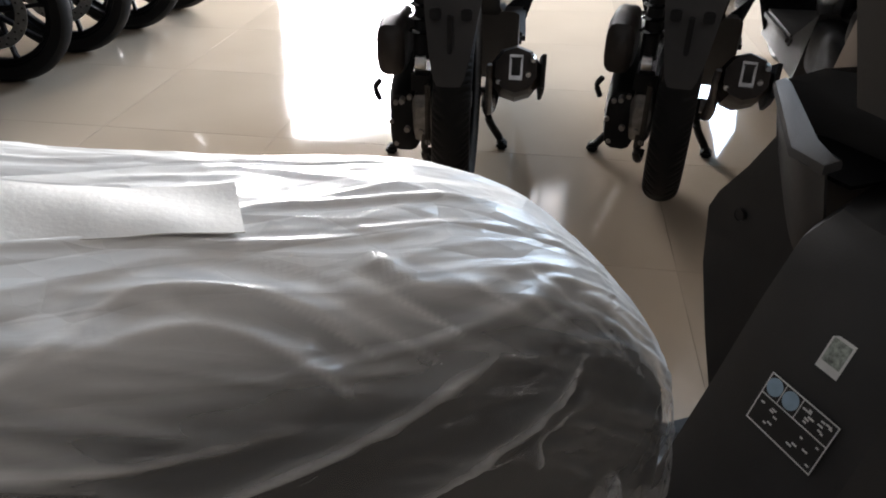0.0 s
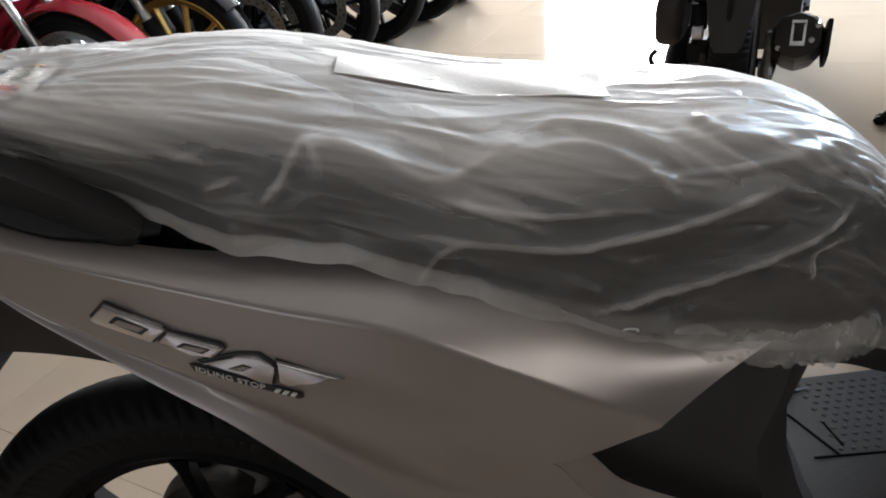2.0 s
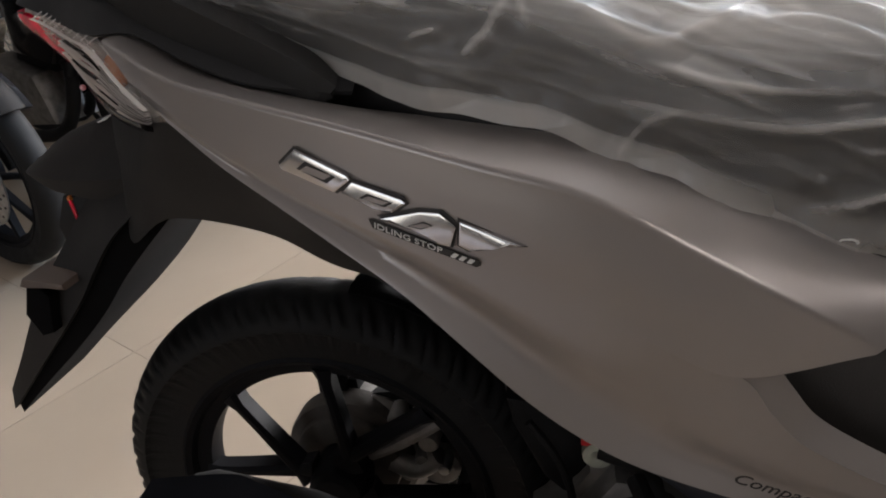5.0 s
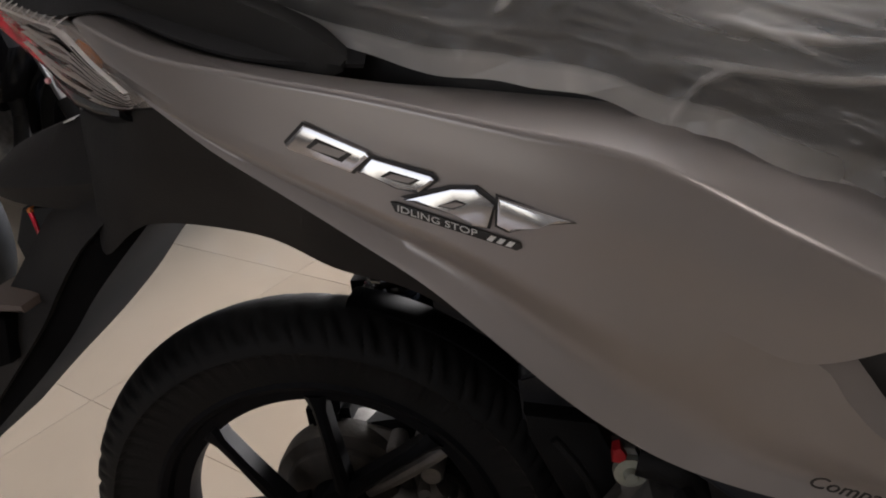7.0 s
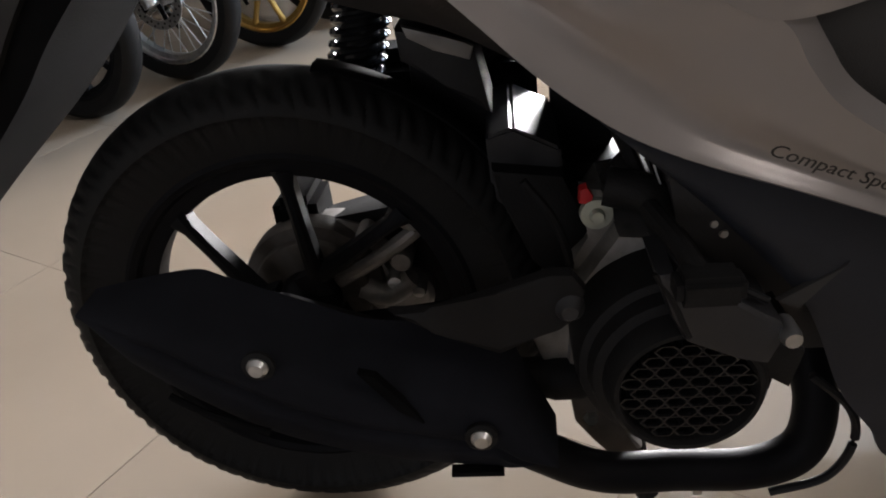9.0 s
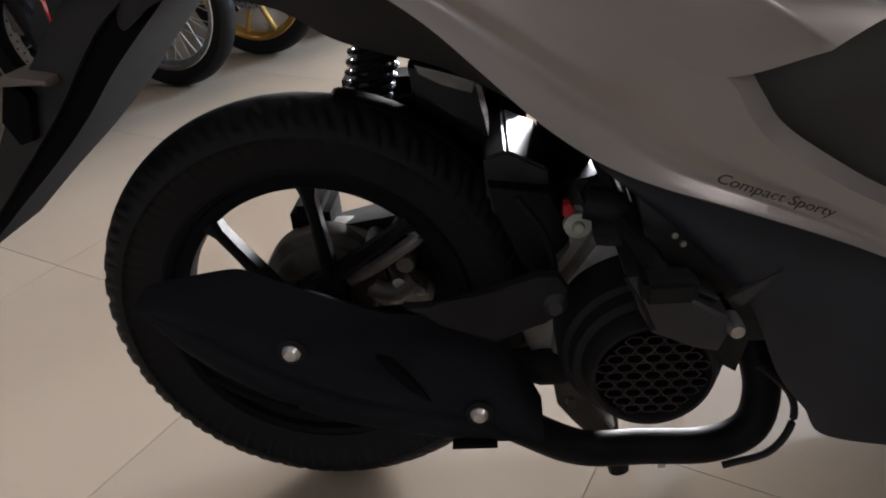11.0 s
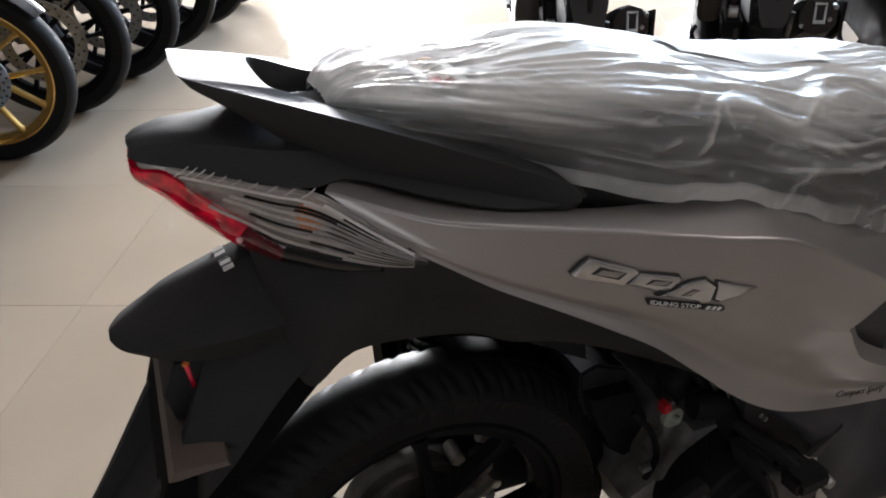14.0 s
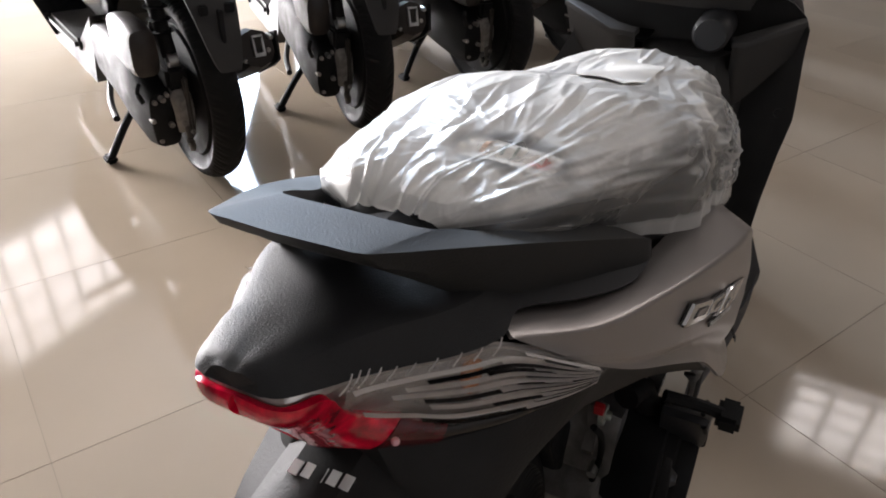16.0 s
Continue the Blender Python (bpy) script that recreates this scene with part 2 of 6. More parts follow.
def spline(pts, n):
    """n + 1 points along a Catmull-Rom curve through pts, evenly by segment."""
    P = [Vector(p) for p in pts]
    P = [2 * P[0] - P[1]] + P + [2 * P[-1] - P[-2]]
    segs, out = len(P) - 3, []
    for i in range(n + 1):
        s = min(i / n * segs, segs - 1e-9)
        k, f = int(s), s - int(s)
        a, b, c, d = P[k:k + 4]
        out.append(0.5 * (2 * b + (c - a) * f + (2 * a - 5 * b + 4 * c - d) * f * f + (3 * b - a - 3 * c + d) * f ** 3))
    return out


def grid(bm, rows, close=False):
    """Quads over rows of points."""
    vs = [[bm.verts.new(p) for p in r] for r in rows]
    for a, b in zip(vs, vs[1:]):
        n = len(a)
        for i in range(n if close else n - 1):
            bm.faces.new((a[i], a[(i + 1) % n], b[(i + 1) % n], b[i]))
    return vs


def shell(bm, rows, thick, push=None):
    """A sheet over rows, with thickness along its normals."""
    grid(bm, rows)
    bmesh.ops.remove_doubles(bm, verts=bm.verts, dist=1e-5)
    bmesh.ops.recalc_face_normals(bm, faces=bm.faces)
    bmesh.ops.solidify(bm, geom=bm.faces[:], thickness=thick)
    return bm


def ruled(top, bot, nu, nv, shape=None):
    """Rows of points between two curves; shape(u, v, p) may move each."""
    A, B = spline(top, nu), spline(bot, nu)
    rows = []
    for i, (a, b) in enumerate(zip(A, B)):
        rows.append([(shape(i / nu, j / nv, a.lerp(b, j / nv)) if shape else a.lerp(b, j / nv)) for j in range(nv + 1)])
    return rows


def loft(rings, caps=True):
    bm = bmesh.new()
    vs = grid(bm, rings, True)
    if caps:
        bm.faces.new(vs[0][::-1])
        bm.faces.new(vs[-1])
    return bm


def tube(path, r, n=12, steps=0, taper=None):
    pts = spline(path, steps) if steps else [Vector(p) for p in path]
    rings, up = [], Vector((0, 0, 1))
    for i, p in enumerate(pts):
        d = (pts[min(i + 1, len(pts) - 1)] - pts[max(i - 1, 0)]).normalized()
        side = d.cross(up)
        if side.length < 0.05:
            side = d.cross(Vector((1, 0, 0)))
        side.normalize()
        v = side.cross(d).normalized()
        rr = r if taper is None else taper[0] + (taper[1] - taper[0]) * i / (len(pts) - 1)
        rings.append([p + rr * (math.cos(a) * side + math.sin(a) * v) for a in (2 * math.pi * k / n for k in range(n))])
    return loft(rings)


def prism(poly, fn, depth, bevel=0.0):
    """A polygon in two coordinates, laid by fn(a, b, out) and thickened by depth outwards."""
    bm = bmesh.new()
    lo = [bm.verts.new(fn(a, b, 0.0)) for a, b in poly]
    hi = [bm.verts.new(fn(a, b, depth)) for a, b in poly]
    n = len(poly)
    bm.faces.new(lo[::-1])
    top = bm.faces.new(hi)
    for i in range(n):
        bm.faces.new((lo[i], lo[(i + 1) % n], hi[(i + 1) % n], hi[i]))
    if bevel:
        bmesh.ops.bevel(bm, geom=list(top.edges), offset=bevel, segments=2, affect="EDGES", profile=0.6)
    bmesh.ops.triangulate(bm, faces=[f for f in bm.faces if len(f.verts) > 4])
    return bm


def box(x0, x1, y0, y1, z0, z1, bevel=0.0, seg=2):
    bm = bmesh.new()
    bmesh.ops.create_cube(bm, size=1, matrix=Matrix.LocRotScale(((x0 + x1) / 2, (y0 + y1) / 2, (z0 + z1) / 2), None, (x1 - x0, y1 - y0, z1 - z0)))
    if bevel:
        bmesh.ops.bevel(bm, geom=bm.edges[:], offset=bevel, segments=seg, affect="EDGES")
    return bm


def turned(profile, n=48, m=None, a0=0.0, a1=2 * math.pi):
    """A profile of (radius, height along y) turned round the y axis, then moved by m."""
    full = abs(a1 - a0) > 6.28
    rings = []
    for k in range(n if full else n + 1):
        a = a0 + (a1 - a0) * k / n
        rings.append([Vector((r * math.cos(a), h, r * math.sin(a))) for r, h in profile])
    bm = bmesh.new()
    vs = [[bm.verts.new(p) for p in r] for r in rings]
    for i in range(len(vs) if full else len(vs) - 1):
        a, b = vs[i], vs[(i + 1) % len(vs)]
        for j in range(len(profile) - 1):
            bm.faces.new((a[j], b[j], b[j + 1], a[j + 1]))
    bmesh.ops.remove_doubles(bm, verts=bm.verts, dist=1e-5)
    if m is not None:
        bm.transform(m)
    return bm


def words(name, text, size, fn, mat, parent, depth=0.0006, shear=0.0, label=""):
    """Raised lettering in the built-in font, laid on a surface by fn(a, b, out)."""
    cu = bpy.data.curves.new(name, "FONT")
    cu.body, cu.size, cu.shear, cu.extrude, cu.resolution_u = text, size, shear, depth / 2, 3
    tmp = bpy.data.objects.new(name, cu)
    scene.collection.objects.link(tmp)
    bpy.context.view_layer.update()
    me = bpy.data.meshes.new_from_object(tmp)
    bpy.data.objects.remove(tmp)
    for v in me.vertices:
        v.co = fn(v.co.x, v.co.y, v.co.z + depth / 2)
    me.materials.clear()
    me.materials.append(mat)
    ob = new(name, me)
    ob.parent = parent
    if label:
        tagged(ob, label)
    return ob


YC = -0.018      # middle plane of the upper bodywork


def mir(p):
    return Vector((p[0], 2 * YC - p[1], p[2]))


def flip(pts):
    return [(x, 2 * YC - y, z) for x, y, z in pts]


PLEAT_FILM = film_material("pleated_polythene_film", 0.70, 0.98, 30, (0.96, 0.93, 0.91), glow=0.45, crease=0.05, rough=0.2)
FILM_WHITE = film_material("bunched_polythene_film", 0.10, 0.38, 30)

# ================= the room =================
FLOOR_Z = 0.008
X0, X1, Y0, Y1, HIGH = -7.0, 5.5, -5.0, 7.0, 5.0


def wall(name, boxes, label):
    bm = bmesh.new()
    for b in boxes:
        c = box(*b)
        me = bpy.data.meshes.new("tmp")
        c.to_mesh(me)
        c.free()
        bm.from_mesh(me)
        bpy.data.meshes.remove(me)
    ob = part(name, bm, WALL, None, smooth=False)
    return tagged(ob, label, "wall", kind="structure")


T_ = 0.2
wall("wall_north", [(X0, 1.27, Y1, Y1 + T_, 0, HIGH), (1.27, 3.21, Y1, Y1 + T_, 2.2, 3.3), (3.21, X1, Y1, Y1 + T_, 0, 3.3), (1.27, 2.75, Y1, Y1 + T_, 3.3, HIGH),
                    (2.75, 4.65, Y1, Y1 + T_, 4.9, HIGH), (4.65, X1, Y1, Y1 + T_, 3.3, HIGH)], "brown painted showroom wall with a wide doorway and high window")
wall("wall_east", [(X1, X1 + T_, Y0, 3.5, 0, 3.45), (X1, X1 + T_, 6.0, Y1, 0, 4.3), (X1, X1 + T_, 3.5, 6.0, 0, 1.5), (X1, X1 + T_, 3.5, 6.0, 4.1, 4.3), (X1, X1 + T_, Y0, -3.6, 3.45, 4.3),
                   (X1, X1 + T_, -0.95, 3.5, 3.45, 4.3), (X1, X1 + T_, Y0, Y1, 4.3, HIGH)], "brown painted showroom wall with a wide high bay and windows")
wall("wall_west", [(X0 - T_, X0, Y0, Y1, 0, HIGH)], "plain brown painted showroom wall")
wall("wall_south", [(X0, -5.7, Y0 - T_, Y0, 0, HIGH), (-0.7, X1, Y0 - T_, Y0, 0, HIGH), (-5.7, -0.7, Y0 - T_, Y0, 0, 0.7), (-5.7, -0.7, Y0 - T_, Y0, 3.1, HIGH)],
     "brown painted wall with a wide opening, added behind the camera")
ceil = part("ceiling", box(X0 - T_, X1 + T_, Y0 - T_, Y1 + T_, HIGH, HIGH + 0.2), CEILING, None, smooth=False)
tagged(ceil, "plain painted showroom ceiling", "ceiling", kind="structure")


def window_bars(name, origin, along, width, height, nx, nz, label):
    """A window frame with its mullions, standing in an opening."""
    root = thing(name, label, "window")
    tagged(root, kind="structure")
    o, d = Vector(origin), Vector(along)
    nrm = d.cross(Vector((0, 0, 1)))

    def bar(nm, a0, a1, z0, z1, t):
        bm = box(a0, a1, -t, t, z0, z1)
        bm.transform(Matrix.Translation(o) @ Matrix((d, nrm, (0, 0, 1))).transposed().to_4x4())
        part(nm, bm, FRAME_PAINT, root, smooth=False)
    bar("window_frame", 0, width, 0, 0.05, 0.03)
    bar("window_frame", 0, width, height - 0.05, height, 0.03)
    bar("window_frame", 0, 0.05, 0.05, height - 0.05, 0.03)
    bar("window_frame", width - 0.05, width, 0.05, height - 0.05, 0.03)
    for i in range(1, nx):
        bar("mullion", width * i / nx - 0.02, width * i / nx + 0.02, 0.05, height - 0.05, 0.022)
    for k in range(1, nz):
        bar("glazing_bar", 0.05, width - 0.05, height * k / nz - 0.018, height * k / nz + 0.018, 0.018)


window_bars("window_1", (2.75, 6.93, 3.3), (1, 0, 0), 1.9, 1.6, 5, 4, "white framed window with small panes above the doorway")
window_bars("window_3", (5.43, 3.5, 1.5), (0, 1, 0), 2.5, 2.6, 2, 1, "white framed tall bay window")
window_bars("window_2", (5.43, -3.6, 3.45), (0, 1, 0), 2.65, 0.85, 8, 4, "white framed window with many small panes")

# floor: joints run along a direction turned from the room, tiles of sixty centimetres
UA, UB = Vector((-0.8910, 0.4540, 0)), Vector((0.4540, 0.8910, 0))
OA, OB, PITCH = 0.300, 0.172, 0.597
ground = part("floor", box(X0 - 0.1, X1 + 0.1, Y0 - 0.1, Y1 + 0.1, FLOOR_Z - 0.2, FLOOR_Z - 0.0012), GROUT, None, smooth=False)
tagged(ground, "polished beige porcelain tile floor with thin grey joints", "floor", kind="structure")

# ================= the silver scooter =================
LEAN = 3.4
AXLE = Vector((-0.007, 0, 0.265))


def side_y(x, z):
    """How far out the right flank lies (to -y)."""
    d = x - 0.29 - 0.45 * (0.687 - z)      # soft fold that runs down from the shoulder
    return -0.169 - 0.363 * x + 0.032 * z + 0.609 * x * x - 0.004 * math.exp(-(d / 0.035) ** 2) * max(0, min(1, (z - 0.46) / 0.1))


def flank(a, b, out=0.0):
    return Vector((a, side_y(a, b) - out, b))


def fl(pts):
    return [(x, side_y(x, z), z) for x, z in pts]


def wheel(parent, centre, r_out, width, rim_r, spokes, rim_mat, detail=True, name="wheel", tread=True, twist=0.016, spoke_w=0.0075, disc=0, turn=2.0):
    """A tyre on a cast or wired rim, turning about y."""
    root = new(name)
    root.empty_display_size = 0.05
    root.parent = parent
    root.location = centre
    half, rb = width / 2, rim_r
    # tyre: round section with cut tread
    prof = []
    n = 30 if detail else 14
    mid = (r_out + rb) / 2
    for i in range(n + 1):
        a = math.pi * 1.16 * (i / n - 0.5)
        h = half * math.sin(a) if abs(a) < 1.45 else math.copysign(half * math.sin(1.45) - (abs(a) - 1.45) * half * 0.9, a)
        r = mid + (r_out - mid) * math.cos(a) ** 1.05 if math.cos(a) > 0 else mid + (rb - mid) * min(1, -math.cos(a) * 4.2)
        prof.append((r, h))
    nn = 832 if detail else 64
    rows = []
    for k in range(nn):
        a = 2 * math.pi * k / nn
        ring = []
        for r, h in prof:
            rr = r
            if detail and tread and r > rb + 0.026:
                # slanting sipes in two lengths, and a shallow band where the shoulder begins
                edge = abs(h) / half
                side = 0.5 if h > 0 else 0
                s = (a * 46 / (2 * math.pi) + edge * 0.9 + side) % 1
                g = max(0, min(1, (0.19 - abs(s - 0.5)) * 12))
                if 0.22 < edge < 0.93:
                    rr -= 0.0030 * g * min(1, (edge - 0.22) * 4, (0.93 - edge) * 12)
                s2 = (a * 46 / (2 * math.pi) + edge * 0.9 + side + 0.5) % 1
                if 0.60 < edge < 0.97:
                    rr -= 0.0026 * max(0, min(1, (0.09 - abs(s2 - 0.5)) * 20))
                rr -= 0.0012 * max(0, 1 - abs(edge - 0.985) * 60)
            ring.append(Vector((rr * math.cos(a), h, rr * math.sin(a))))
        rows.append(ring)
    bm = bmesh.new()
    vs = [[bm.verts.new(p) for p in r] for r in rows]
    for k in range(nn):
        a, b = vs[k], vs[(k + 1) % nn]
        for j in range(len(prof) - 1):
            bm.faces.new((a[j], b[j], b[j + 1], a[j + 1]))
    part("tyre", bm, RUBBER, root, "new black rubber tyre with cut tread")
    wr = half * 0.62
    prof = [(rb + 0.004, -wr), (rb - 0.004, -wr - 0.004), (rb - 0.010, -wr), (rb - 0.013, -wr + 0.008), (rb - 0.028, -wr + 0.013), (rb - 0.030, 0),
            (rb - 0.028, wr - 0.013), (rb - 0.013, wr - 0.008), (rb - 0.010, wr), (rb - 0.004, wr + 0.004), (rb + 0.004, wr), (rb + 0.004, -wr)]
    part("rim", turned(prof, 96 if detail else 48), rim_mat, root)
    ri = rb - 0.027
    part("hub", turned([(0.0, -0.034), (0.022, -0.034), (0.030, -0.028), (0.034, -0.012), (0.034, 0.03), (0.0, 0.034)], 32), rim_mat, root)
    if spokes > 12:      # wire spokes, crossed
        for k in range(spokes):
            a = 2 * math.pi * k / spokes
            b = a + (0.55 if k % 2 else -0.55)
            s = 0.022 if (k // 2) % 2 else -0.022
            part("spoke", tube([(0.05 * math.cos(b), s, 0.05 * math.sin(b)), ((ri + 0.004) * math.cos(a), 0, (ri + 0.004) * math.sin(a))], 0.0018, 6), STEEL, root)
    else:
        for k in range(spokes):
            a = 2 * math.pi * k / spokes + radians(turn)
            d, t = Vector((math.cos(a), 0, math.sin(a))), Vector((-math.sin(a), 0, math.cos(a)))
            rings = []
            for f in (0, 0.12, 0.35, 0.65, 0.88, 1.0):
                r = 0.026 + (ri + 0.004 - 0.026) * f
                w = spoke_w * (1.25 - 0.55 * f + (0.9 * (f - 0.85) / 0.15 if f > 0.85 else 0) + (0.5 * (0.12 - f) / 0.12 if f < 0.12 else 0))
                c = d * r + t * (twist * (1 - f) * (1 if k % 2 else -1))
                y0 = -0.022 + 0.003 * f
                rings.append([c - t * w + Vector((0, y0 + 0.004, 0)), c - t * w * 0.4 + Vector((0, y0, 0)), c + t * w * 0.4 + Vector((0, y0, 0)), c + t * w + Vector((0, y0 + 0.004, 0)),
                              c + t * w * 0.8 + Vector((0, 0.004, 0)), c - t * w * 0.8 + Vector((0, 0.004, 0))])
            part("spoke", loft(rings), rim_mat, root)
    if disc:
        bm = turned([(disc, -0.045), (disc, -0.041), (disc * 0.72, -0.041), (disc * 0.72, -0.045), (disc, -0.045)], 48)
        part("brake_disc", bm, STEEL, root, "drilled steel brake disc")
        for k in range(40):
            a, r = 2 * math.pi * k / 40, disc * (0.81 if k % 2 else 0.92)
            h = turned([(0, -0.0465), (0.004, -0.0465), (0.004, -0.045)], 8, Matrix.Translation((r * math.cos(a), 0, r * math.sin(a))))
            part("drill_hole", h, DARK_PRINT, root)
        for k in range(5):
            a = 2 * math.pi * k / 5
            part("disc_arm", arm_box(0.02, disc * 0.76, -0.0445, -0.0415, 0.009, a), RIM_BLACK, root)
    return root


def arm_box(r0, r1, y0, y1, w, a):
    bm = box(r0, r1, y0, y1, -w, w)
    bm.transform(Matrix.Rotation(-a, 4, "Y"))
    return bm


CREASE = [(-0.074, -0.105, 0.784), (-0.012, -0.139, 0.760), (0.055, -0.162, 0.746), (0.134, -0.183, 0.730), (0.212, -0.196, 0.709), (0.285, -0.2015, 0.687),
          (0.355, -0.200, 0.644), (0.410, -0.196, 0.609), (0.456, -0.188, 0.577)]
WAIST = fl([(-0.045, 0.757), (0.015, 0.724), (0.075, 0.700), (0.140, 0.676), (0.205, 0.649), (0.265, 0.620), (0.325, 0.589), (0.375, 0.565), (0.452, 0.5755)])
INNER = [(-0.050, -0.078, 0.781), (0.0, -0.100, 0.760), (0.060, -0.120, 0.743), (0.130, -0.135, 0.730), (0.212, -0.143, 0.719), (0.290, -0.146, 0.703), (0.385, -0.146, 0.664), (0.470, -0.140, 0.622), (0.560, -0.128, 0.598)]
FRONT = fl([(-0.045, 0.757), (0.015, 0.724), (0.075, 0.700), (0.140, 0.676), (0.205, 0.649), (0.265, 0.620), (0.325, 0.589), (0.375, 0.565),
            (0.396, 0.535), (0.421, 0.507), (0.485, 0.464), (0.542, 0.430), (0.578, 0.392), (0.602, 0.357)])
LOWER = fl([(-0.012, 0.728), (0.030, 0.699), (0.078, 0.671), (0.118, 0.646), (0.160, 0.617), (0.200, 0.580), (0.232, 0.549), (0.262, 0.524),
            (0.295, 0.502), (0.335, 0.483), (0.400, 0.457), (0.480, 0.421), (0.550, 0.384), (0.600, 0.354)])


def side_panels(root):
    def swell(u, v, p):
        # gentle crown near the shoulder, turned-in lower lip
        p = p.copy()
        k = math.exp(-((p.x - 0.30) / 0.10) ** 2) * math.sin(math.pi * min(1, max(0, v))) ** 2
        p.y -= 0.003 * k
        return p

    def lip(u, v, p):
        p = p.copy()
        p.y += 0.0085 * math.sin(math.pi * min(1, max(0, (v - 0.38) / 0.62))) ** 2 * min(1, u * 4) * (1 if u < 0.7 else max(0, (1 - u) / 0.3))
        return p
    for sgn in (1, -1):
        bm = bmesh.new()
        rows = ruled(CREASE, WAIST, 64, 10, swell)
        rows2 = ruled(FRONT, LOWER, 96, 10, lip)
        rows3 = ruled(INNER, CREASE, 64, 8, lambda u, v, p: p + Vector((0, 0, 0.004 * math.sin(math.pi * v))))
        # the shoulder crease is a small round
        for a, b in zip(rows3, rows):
            c = b[0].copy()
            s, f = a[-2] - c, b[1] - c
            ks, kf = min(0.0026, s.length * 0.5), min(0.0026, f.length * 0.5)
            s.normalize()
            f.normalize()
            mid = c + s * ks * 0.28 + f * kf * 0.28
            a[-1:] = [c + s * ks * 1.5, c + s * ks, mid]
            b[:1] = [mid.copy(), c + f * kf, c + f * kf * 1.5]
        # turned edge along the recess ahead of the panel
        rim = FRONT[7:]
        inn = [(x + 0.016 - 0.010 * k / 6, y + 0.016, z + 0.012 - 0.008 * k / 6) for k, (x, y, z) in enumerate(rim)]
        strip = ruled([(x, y + 0.0005, z) for x, y, z in rim], inn, 40, 3)
        for sheets in ((rows3, rows), (rows2,), (strip,)):
            one = bmesh.new()
            for rs in sheets:
                grid(one, rs if sgn == 1 else [[mir(p) for p in r] for r in rs])
            bmesh.ops.remove_doubles(one, verts=one.verts, dist=0.00005)
            bmesh.ops.recalc_face_normals(one, faces=one.faces)
            if sum(f.normal.y * f.calc_area() for f in one.faces) * sgn > 0:
                bmesh.ops.reverse_faces(one, faces=one.faces)
            bmesh.ops.solidify(one, geom=one.faces[:], thickness=0.003)
            tmp = bpy.data.meshes.new("tmp")
            one.to_mesh(tmp)
            one.free()
            bm.from_mesh(tmp)
            bpy.data.meshes.remove(tmp)
        ob = part("side_panel", bm, SILVER, root, "matt silver side panel with a sharp shoulder crease", angle=48)
        if sgn == 1:
            badge(ob)


def badge(panel):
    """Chrome emblem as plain slanted shapes, and the maker's small plate below it."""
    def fn(a, b, out):
        return flank(a, b, 0.0012 + out)

    def shape(pts, name, mat, depth, bev):
        return part(name, prism(pts, fn, depth, bev), mat, panel, angle=20)
    shapes = [[(0.0855, 0.7025), (0.084, 0.7055), (0.098, 0.7165), (0.134, 0.7005), (0.136, 0.6975), (0.1235, 0.6885)],
              [(0.1275, 0.6885), (0.137, 0.6965), (0.170, 0.6860), (0.1725, 0.6835), (0.162, 0.6765), (0.150, 0.6795)],
              [(0.152, 0.6725), (0.181, 0.6785), (0.194, 0.6780), (0.204, 0.6690), (0.199, 0.6555), (0.190, 0.6570), (0.183, 0.6650)],
              [(0.206, 0.6730), (0.246, 0.6575), (0.226, 0.6570), (0.211, 0.6530), (0.204, 0.6570)]]
    for s in shapes:
        cx, cy = sum(p[0] for p in s) / len(s), sum(p[1] for p in s) / len(s)
        big = [(x + math.copysign(0.0012, x - cx), y + math.copysign(0.0012, y - cy)) for x, y in s]
        shape(big, "emblem_backing", DARK_PRINT, 0.0012, 0)
        shape(s, "emblem_shape", CHROME, 0.0040, 0.0018)
    for s in ([(0.098, 0.7040), (0.119, 0.6950), (0.126, 0.6995), (0.105, 0.7090)], [(0.141, 0.6865), (0.158, 0.6810), (0.164, 0.6840), (0.147, 0.6895)], [(0.172, 0.6690), (0.183, 0.6725), (0.189, 0.6700), (0.181, 0.6670)]):
        shape(s, "slot_edge", DARK_PRINT, 0.0043, 0)
        cx, cy = sum(p[0] for p in s) / 4, sum(p[1] for p in s) / 4
        shape([(cx + (x - cx) * 0.80, cy + (y - cy) * 0.62) for x, y in s], "emblem_slot", SILVER, 0.0048, 0)
    # black plate with pale lettering
    def fp(a, b, out):
        return flank(0.1455 + a * 0.940 + b * 0.10, 0.6650 - a * 0.318 + b * 0.96, 0.0012 + out)
    pl = [(0.001, 0.0), (0.073, -0.0005), (0.076, 0.002), (0.0745, 0.0048), (0.002, 0.0062), (-0.002, 0.0052)]
    part("nameplate", prism(pl, fp, 0.0012, 0.0004), DARK_PRINT, panel, "black plate with pale lettering")
    words("lettering", "IDLING STOP", 0.0056, lambda a, b, o: fp(0.002 + a * 1.45, 0.0012 + b, 0.0013 + o), WHITE_PRINT, panel)
    for k in range(3):
        a = 0.0555 + 0.0055 * k
        part("plate_stroke", prism([(a, 0.0008), (a + 0.0030, 0.0008), (a + 0.0055, 0.0042), (a + 0.0025, 0.0042)], fp, 0.0018, 0), WHITE_PRINT, panel)
    # script lettering on the lower strip
    def fs(a, b, out):
        return flank(0.372 + a * 0.925 + b * 0.2, 0.4875 - a * 0.40 + b * 0.96, 0.0045 + out)
    words("lettering", "Compact Sporty", 0.0150, lambda a, b, o: fs(a * 1.08, b * 0.8, o), DARK_PRINT, panel, shear=0.35)


